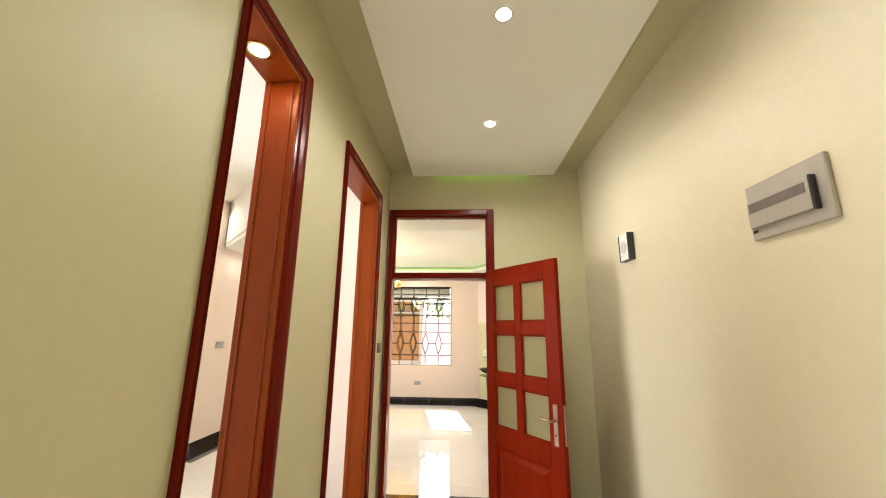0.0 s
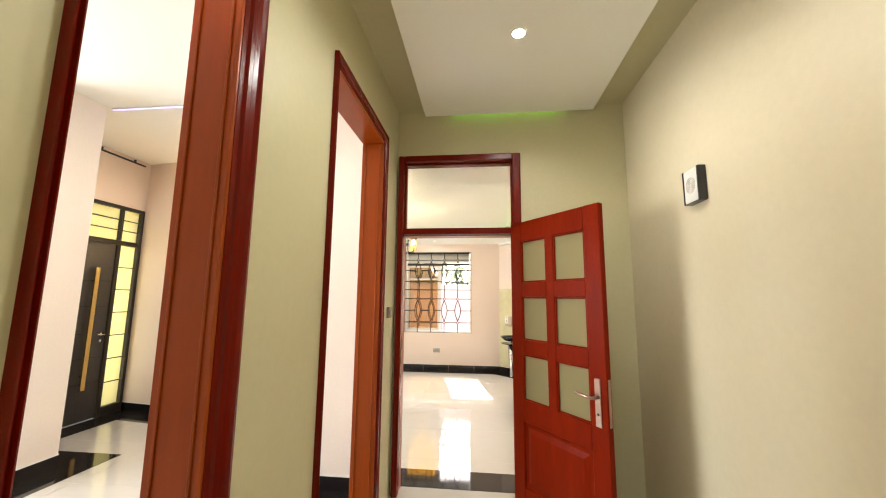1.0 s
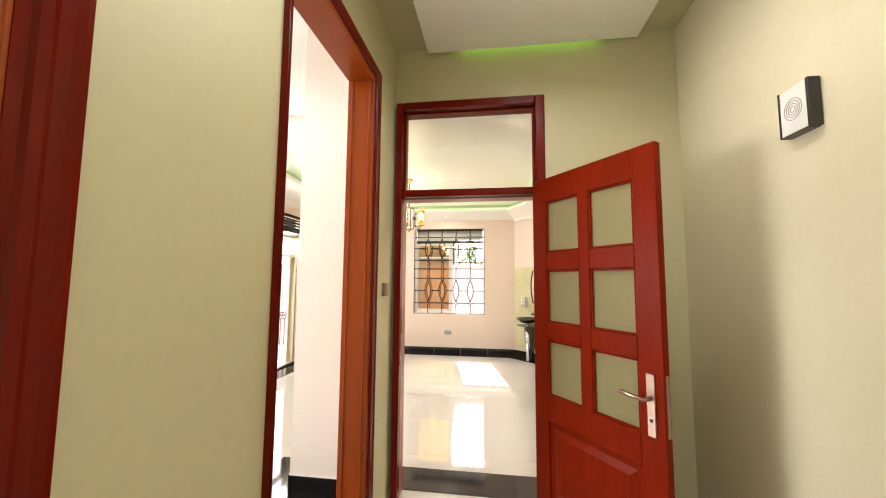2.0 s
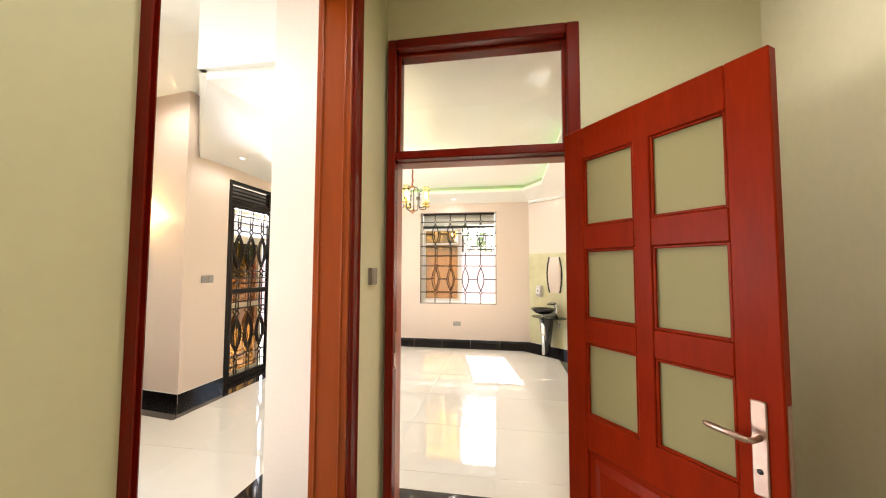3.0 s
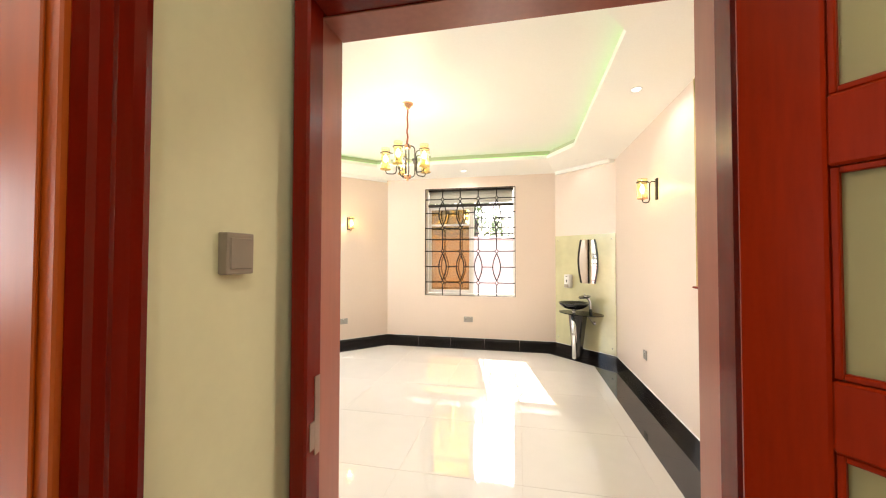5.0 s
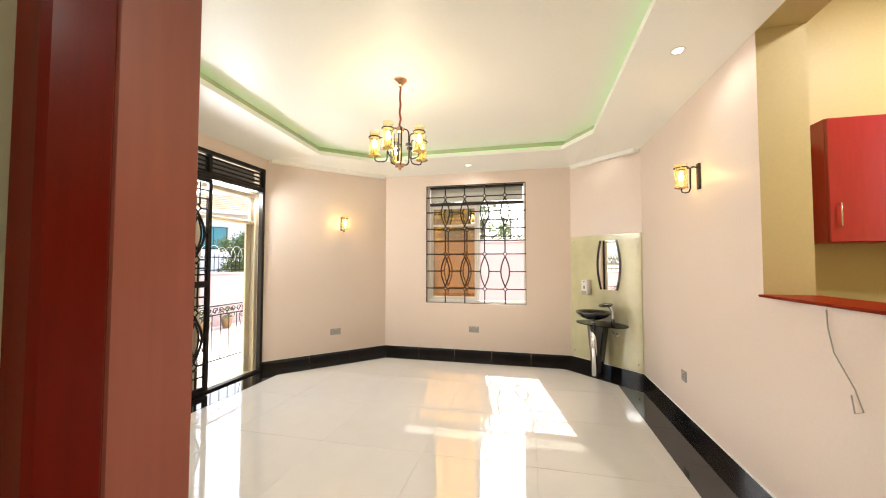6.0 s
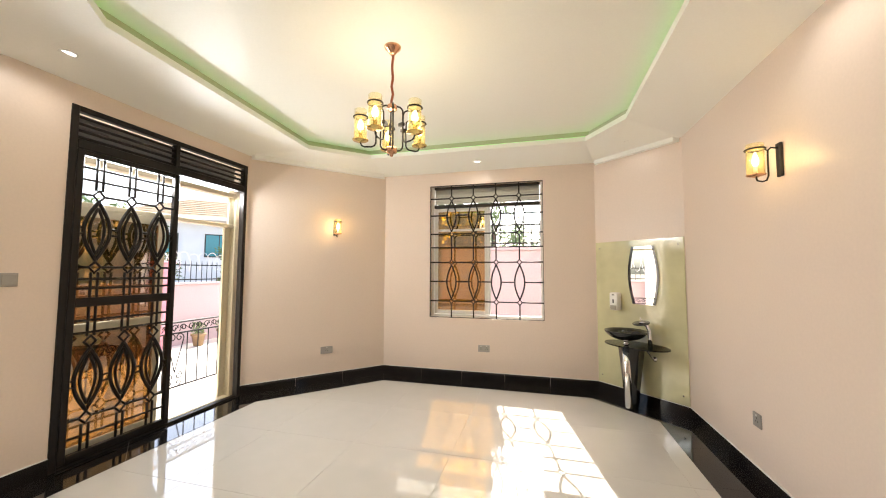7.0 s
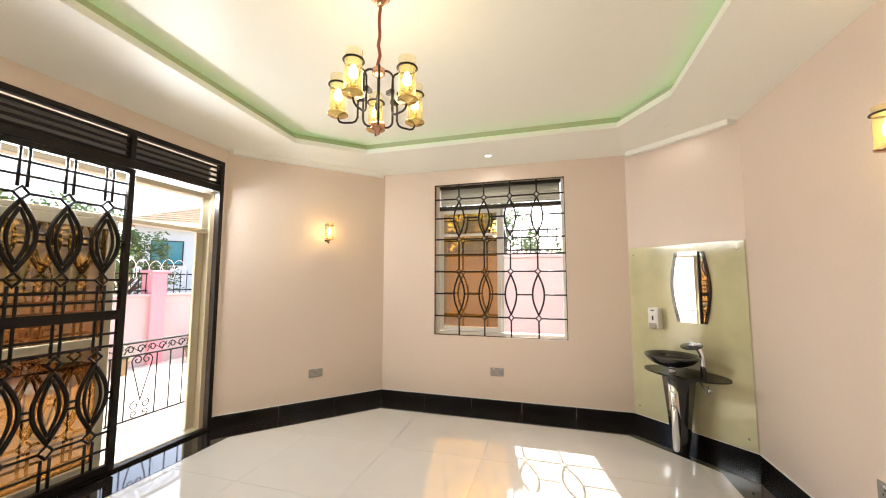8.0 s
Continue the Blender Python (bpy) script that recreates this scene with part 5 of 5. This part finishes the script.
def railing(x, y0, y1):
    m = Matrix(((0, -1, 0, x), (1, 0, 0, y0), (0, 0, 1, 0), (0, 0, 0, 1)))
    t = thing("porch_railing", m, "black wrought iron porch railing with scrolls", "railing")
    w = y1 - y0
    part("handrail", box(bmesh.new(), (0, -0.022, 0.77), (w, 0.022, 0.79), 0.004), IRON, t)
    part("rail", box(bmesh.new(), (0, -0.01, 0.645), (w, 0.01, 0.66)), IRON, t)
    part("rail", box(bmesh.new(), (0, -0.01, 0.03), (w, 0.01, 0.045)), IRON, t)
    n = round(w / 0.14)
    bar = finish("baluster", tube(bmesh.new(), [(0, 0, 0.03), (0, 0, 0.65)], 0.007, 6), IRON)
    for k in range(n + 1):
        if k % 5 not in (3,):
            part("baluster", bar, IRON, t, "", Matrix.Translation((w * k / n, 0, 0)))
    bm = bmesh.new()
    tube(bm, [(0, 0, 0.20), (-0.03, 0, 0.32), (-0.09, 0, 0.55), (-0.10, 0, 0.60)], 0.006, 5)
    tube(bm, [(0, 0, 0.20), (0.03, 0, 0.32), (0.09, 0, 0.55), (0.10, 0, 0.60)], 0.006, 5)
    for s in (-1, 1):
        scroll(bm, s * 0.045, 0.60, 0.05, 7.5, 0 if s > 0 else math.pi, s, 0.006)
        scroll(bm, s * 0.05, 0.16, 0.045, 7.5, math.pi / 2, -s, 0.006)
        scroll(bm, s * 0.05, 0.08, 0.035, 7.0, -math.pi / 2, s, 0.006)
    orn = finish("scroll_panel", bm, IRON)
    for k in range(n + 1):
        if k % 5 == 3:
            part("scroll_panel", orn, IRON, t, "", Matrix.Translation((w * k / n, 0, 0)))
    bm = bmesh.new()
    for s in (-1, 1):
        scroll(bm, 0.05 * s, 0.712, 0.042, 7.0, 0 if s > 0 else math.pi, s, 0.006)
    tube(bm, [(-0.10, 0, 0.675), (-0.05, 0, 0.75), (0.05, 0, 0.675), (0.10, 0, 0.75)], 0.005, 5)
    frieze = finish("frieze_scroll", bm, IRON)
    for k in range(int(w / 0.21)):
        part("frieze_scroll", frieze, IRON, t, "", Matrix.Translation((0.11 + k * 0.21, 0, 0)))
    return t


railing(-4.28, 6.0, 9.15)


def fence(m, length, z0, label):
    """Spiked bars with coils of wire along a boundary wall."""
    t = thing("boundary_fence", m, label, "fence", "fences on the boundary wall")
    part("rail", box(bmesh.new(), (0, -0.015, z0 + 0.06), (length, 0.015, z0 + 0.09)), IRON, t)
    part("rail", box(bmesh.new(), (0, -0.015, z0 + 0.44), (length, 0.015, z0 + 0.47)), IRON, t)
    bar = finish("bar", tube(bmesh.new(), [(0, 0, z0), (0, 0, z0 + 0.50), (0, 0, z0 + 0.58)], [0.010, 0.010, 0.001], 5), IRON)
    for k in range(int(length / 0.16)):
        part("bar", bar, IRON, t, "", Matrix.Translation((0.08 + k * 0.16, 0, 0)))
    bm = bmesh.new()
    pts = [(k * 0.019, 0.05 + 0.14 * math.cos(k * 0.42), z0 + 0.55 + 0.24 * math.sin(k * 0.42) + 0.03 * math.sin(k * 0.13)) for k in range(int(length / 0.019))]
    tube(bm, pts, 0.006, 4)
    part("wire_coil", bm, ALU_WHITE, t, "pale coiled security wire")
    return t


WEST = -9.0
bm = bmesh.new()
box(bm, (WEST - 0.2, 4.0, -0.55), (WEST, 16.0, 1.02), 0.01)
box(bm, (WEST - 0.24, 4.0, 1.02), (WEST + 0.04, 16.0, 1.08), 0.01)
solid("boundary_wall_west", bm, PINK_PALE, "pale pink rendered boundary wall", "wall")
for y in (8.3, 11.35, 14.4):
    t = thing("gate_pillar", pose(WEST - 0.1, y, -0.55), "pink rendered boundary pillar with a cap", "pillar", "boundary pillars", "structure")
    part("shaft", box(bmesh.new(), (-0.17, -0.17, 0), (0.17, 0.17, 2.10), 0.01), PINK, t)
    part("cap", box(bmesh.new(), (-0.21, -0.21, 2.10), (0.21, 0.21, 2.17), 0.02), PINK, t)
m = Matrix(((0, -1, 0, WEST - 0.1), (1, 0, 0, 4.2), (0, 0, 1, 0), (0, 0, 0, 1)))
fence(m, 11.6, 1.08, "black spiked fence with pale coiled wire on the pink wall")
NORTH = 12.0
bm = bmesh.new()
box(bm, (-6.5, NORTH, -0.55), (6.0, NORTH + 0.2, 1.82), 0.01)
box(bm, (-6.54, NORTH - 0.04, 1.82), (6.0, NORTH + 0.24, 1.90), 0.01)
solid("boundary_wall_north", bm, PINK_PALE, "pale pink rendered boundary wall behind the window", "wall")
fence(pose(-5.5, NORTH + 0.1, 0), 8.5, 1.90, "black spiked fence with pale coiled wire beyond the window")


def planter(x, y, rot):
    t = thing("flower_pot", pose(x, y, -0.5, 0, 0, rot), "terracotta pot with a low green plant", "plant pot", "pots by the boundary wall")
    part("pot", lathe(bmesh.new(), [(0.10, 0.0), (0.15, 0.26), (0.17, 0.26), (0.17, 0.31), (0.14, 0.31), (0.13, 0.27), (0.0, 0.27)], (0, 0, 0), 18), ROOF, t, "terracotta pot")
    bm = bmesh.new()
    rnd = random.Random(int(x * 100 + y * 10))
    for k in range(70):
        a, r, z = rnd.uniform(0, 6.28), rnd.uniform(0.0, 0.2), rnd.uniform(0.3, 0.6)
        c = Vector((r * math.cos(a), r * math.sin(a), z))
        u = Vector((rnd.uniform(-1, 1), rnd.uniform(-1, 1), rnd.uniform(-0.3, 1))).normalized() * 0.06
        w = u.orthogonal().normalized() * 0.018
        bm.faces.new([bm.verts.new(p) for p in (c - u, c + w, c + u, c - w)])
    part("foliage", bm, LEAF, t, "green leaves")


for x, y, r in ((WEST + 0.45, 9.6, 10), (WEST + 0.45, 10.4, 70), (WEST + 0.5, 11.9, 30), (WEST + 0.45, 12.7, 130)):
    planter(x, y, r)


def tree(x, y, h, spread, seed):
    """A tapered trunk with limbs and a crown of many small leaf clumps."""
    rnd = random.Random(seed)
    t = thing("garden_tree", pose(x, y, -0.55), "leafy green tree behind the boundary wall", "tree", "trees beyond the boundary")
    bm = bmesh.new()
    tube(bm, [(0, 0, 0), (0.05, 0.02, h * 0.25), (0.0, 0.06, h * 0.5), (0.08, 0.0, h * 0.75)], [0.16, 0.13, 0.10, 0.04], 9)
    tips = []
    for k in range(13):
        a, z = rnd.uniform(0, 6.28), h * rnd.uniform(0.3, 0.7)
        r = spread * rnd.uniform(0.5, 1.0)
        tip = Vector((r * math.cos(a), r * math.sin(a), z + h * rnd.uniform(0.1, 0.3)))
        tube(bm, [(0, 0.03, z), tuple(tip * 0.5 + Vector((0, 0, z * 0.52))), tuple(tip)], [0.06, 0.04, 0.012], 6)
        tips.append(tip)
    part("trunk", bm, BARK, t, "brown trunk and limbs")
    verts, faces = [], []
    for k in range(90):
        tip = rnd.choice(tips) if rnd.random() < 0.8 else Vector((0, 0, h * 0.8))
        c = tip + Vector((rnd.gauss(0, 0.45), rnd.gauss(0, 0.45), rnd.gauss(0.1, 0.4))) * spread * 0.5
        cr = rnd.uniform(0.14, 0.34)
        for i in range(34):
            d = Vector((rnd.gauss(0, 1), rnd.gauss(0, 1), rnd.gauss(0, 0.8))).normalized() * cr * rnd.uniform(0.5, 1.15)
            u = Vector((rnd.gauss(0, 1), rnd.gauss(0, 1), rnd.gauss(0, 0.6))).normalized() * rnd.uniform(0.05, 0.09)
            w = u.orthogonal().normalized() * 0.03
            b = len(verts)
            verts += [c + d - u, c + d + w, c + d + u, c + d - w]
            faces.append((b, b + 1, b + 2, b + 3))
    me = bpy.data.meshes.new("crown")
    me.from_pydata([tuple(v) for v in verts], [], faces)
    me.materials.append(LEAF)
    part("crown", me, LEAF, t, "uneven crown of small green leaves")


for x, y, h, s, seed in ((-11.6, 11.1, 3.9, 1.5, 3), (-12.9, 13.1, 3.6, 0.95, 4), (-10.3, 14.95, 2.9, 0.45, 5), (-3.2, 14.6, 4.6, 1.7, 6), (-1.4, 14.3, 4.2, 1.5, 7), (-5.2, 15.5, 4.8, 1.8, 8), (-13.5, 9.0, 3.6, 1.5, 9)):
    tree(x, y, h, s, seed)


def neighbour(x, y, rot):
    t = thing("neighbour_house", pose(x, y, 0.15, 0, 0, rot), "pale rendered neighbouring house with a brown tiled hip roof", "house")
    part("wall", box(bmesh.new(), (-4, -3, -0.7), (4, 3, 4.19)), HOUSE_WALL, t, "pale rendered walls")
    bm = bmesh.new()
    lo = [bm.verts.new(p) for p in ((-4.6, -3.6, 4.2), (4.6, -3.6, 4.2), (4.6, 3.6, 4.2), (-4.6, 3.6, 4.2))]
    a, b = bm.verts.new((-1.6, 0, 5.7)), bm.verts.new((1.6, 0, 5.7))
    bm.faces.new(lo[::-1])
    for f in ((lo[0], lo[1], b, a), (lo[1], lo[2], b), (lo[2], lo[3], a, b), (lo[3], lo[0], a)):
        bm.faces.new(f)
    r = part("roof", bm, ROOF, t, "brown tiled hip roof")
    for k in range(1, 9):
        f = k / 9
        bm = bmesh.new()
        box(bm, (-4.6 + 3.0 * f, -3.6 + 3.6 * f - 0.02, 4.2 + 1.5 * f), (4.6 - 3.0 * f, -3.6 + 3.6 * f + 0.05, 4.22 + 1.5 * f))
        part("tile_course", bm, ROOF, r)
    part("fascia", box(bmesh.new(), (-4.62, -3.63, 4.05), (4.62, -3.58, 4.22)), ALU_WHITE, t)
    for u in (-2.6, 0.0, 2.4):
        w = part("window", box(bmesh.new(), (u - 0.7, -3.05, 2.0), (u + 0.7, -3.001, 3.3), 0.01), ALU_DARK, t, "dark framed window")
        for s in (-1, 1):
            part("pane", box(bmesh.new(), (u + s * 0.33 - 0.31, -3.06, 2.06), (u + s * 0.33 + 0.31, -3.051, 3.24)), TEAL, w, "teal reflective glass")


neighbour(-19.96, 23.3, 46)

# ---- floor tiles, borders and skirting ----
S = 0.8
shared = finish("tile", box(bmesh.new(), (0.001, 0.001, -0.002), (S - 0.001, S - 0.001, 0.0), 0.0008), TILE)
for i in range(-7, 6):
    for j in range(-2, 12):
        x, y = -0.04 + i * S, 0.06 + j * S
        if x > DX or x < LIV_X or y > FAR or (x < -3.5 and y > 5.75):
            continue
        part("tile", shared, TILE, FLOOR, "", Matrix.Translation((x, y, 0)))

closed = ROOM + [ROOM[0]]
inner = offset_line(closed, 0.31)
for k in range(len(closed) - 1):
    a, b, c, d = Vector(closed[k]), Vector(closed[k + 1]), inner[k], inner[k + 1]
    n = max(1, round((b - a).length / 0.6))
    for i in range(n):
        f0, f1 = i / n, (i + 1) / n
        q = [a.lerp(b, f0), a.lerp(b, f1), c.lerp(d, f1), c.lerp(d, f0)]
        mid = sum(q, Vector((0, 0))) / 4
        bm = bmesh.new()
        prism(bm, [tuple(mid + (p - mid) * 0.9975) for p in q], 0.0005, 0.003)
        part("border_tile", bm, GRANITE, FLOOR, "black granite border tile")

SKIP = {4: [(ENTRY_Y - ALC_Y, PIER_E - ALC_Y)], 6: [(6.277 - PIER_Y, 7.90 - PIER_Y)], 11: [(DX - 0.422, DX + 0.612)]}
for k in range(1, 14):
    a, b = Vector(closed[k]), Vector(closed[k + 1])
    length = (b - a).length
    d = (b - a).normalized()
    ang = math.atan2(d.y, d.x)
    spans, u = [], 0.0
    for s0, s1 in sorted(SKIP.get(k, ())):
        spans.append((u, s0))
        u = s1
    spans.append((u, length))
    if all(s1 - s0 < 0.03 for s0, s1 in spans):
        continue
    run = thing("skirting", pose(*a, 0, 0, 0, math.degrees(ang)), "black polished tile skirting along the wall", "skirting", "", "structure")
    for s0, s1 in spans:
        if s1 - s0 < 0.02:
            continue
        n = max(1, round((s1 - s0) / 0.6))
        for i in range(n):
            u0, u1 = s0 + (s1 - s0) * i / n, s0 + (s1 - s0) * (i + 1) / n
            part("skirting_tile", box(bmesh.new(), (u0 + 0.0015, -0.013, 0.003), (u1 - 0.0015, -0.0005, 0.108), 0.0015), SKIRT, run)
        part("mortar_line", box(bmesh.new(), (s0 + 0.002, -0.010, 0.108), (s1 - 0.002, -0.0005, 0.113)), PLASTIC, run, "white filler line")
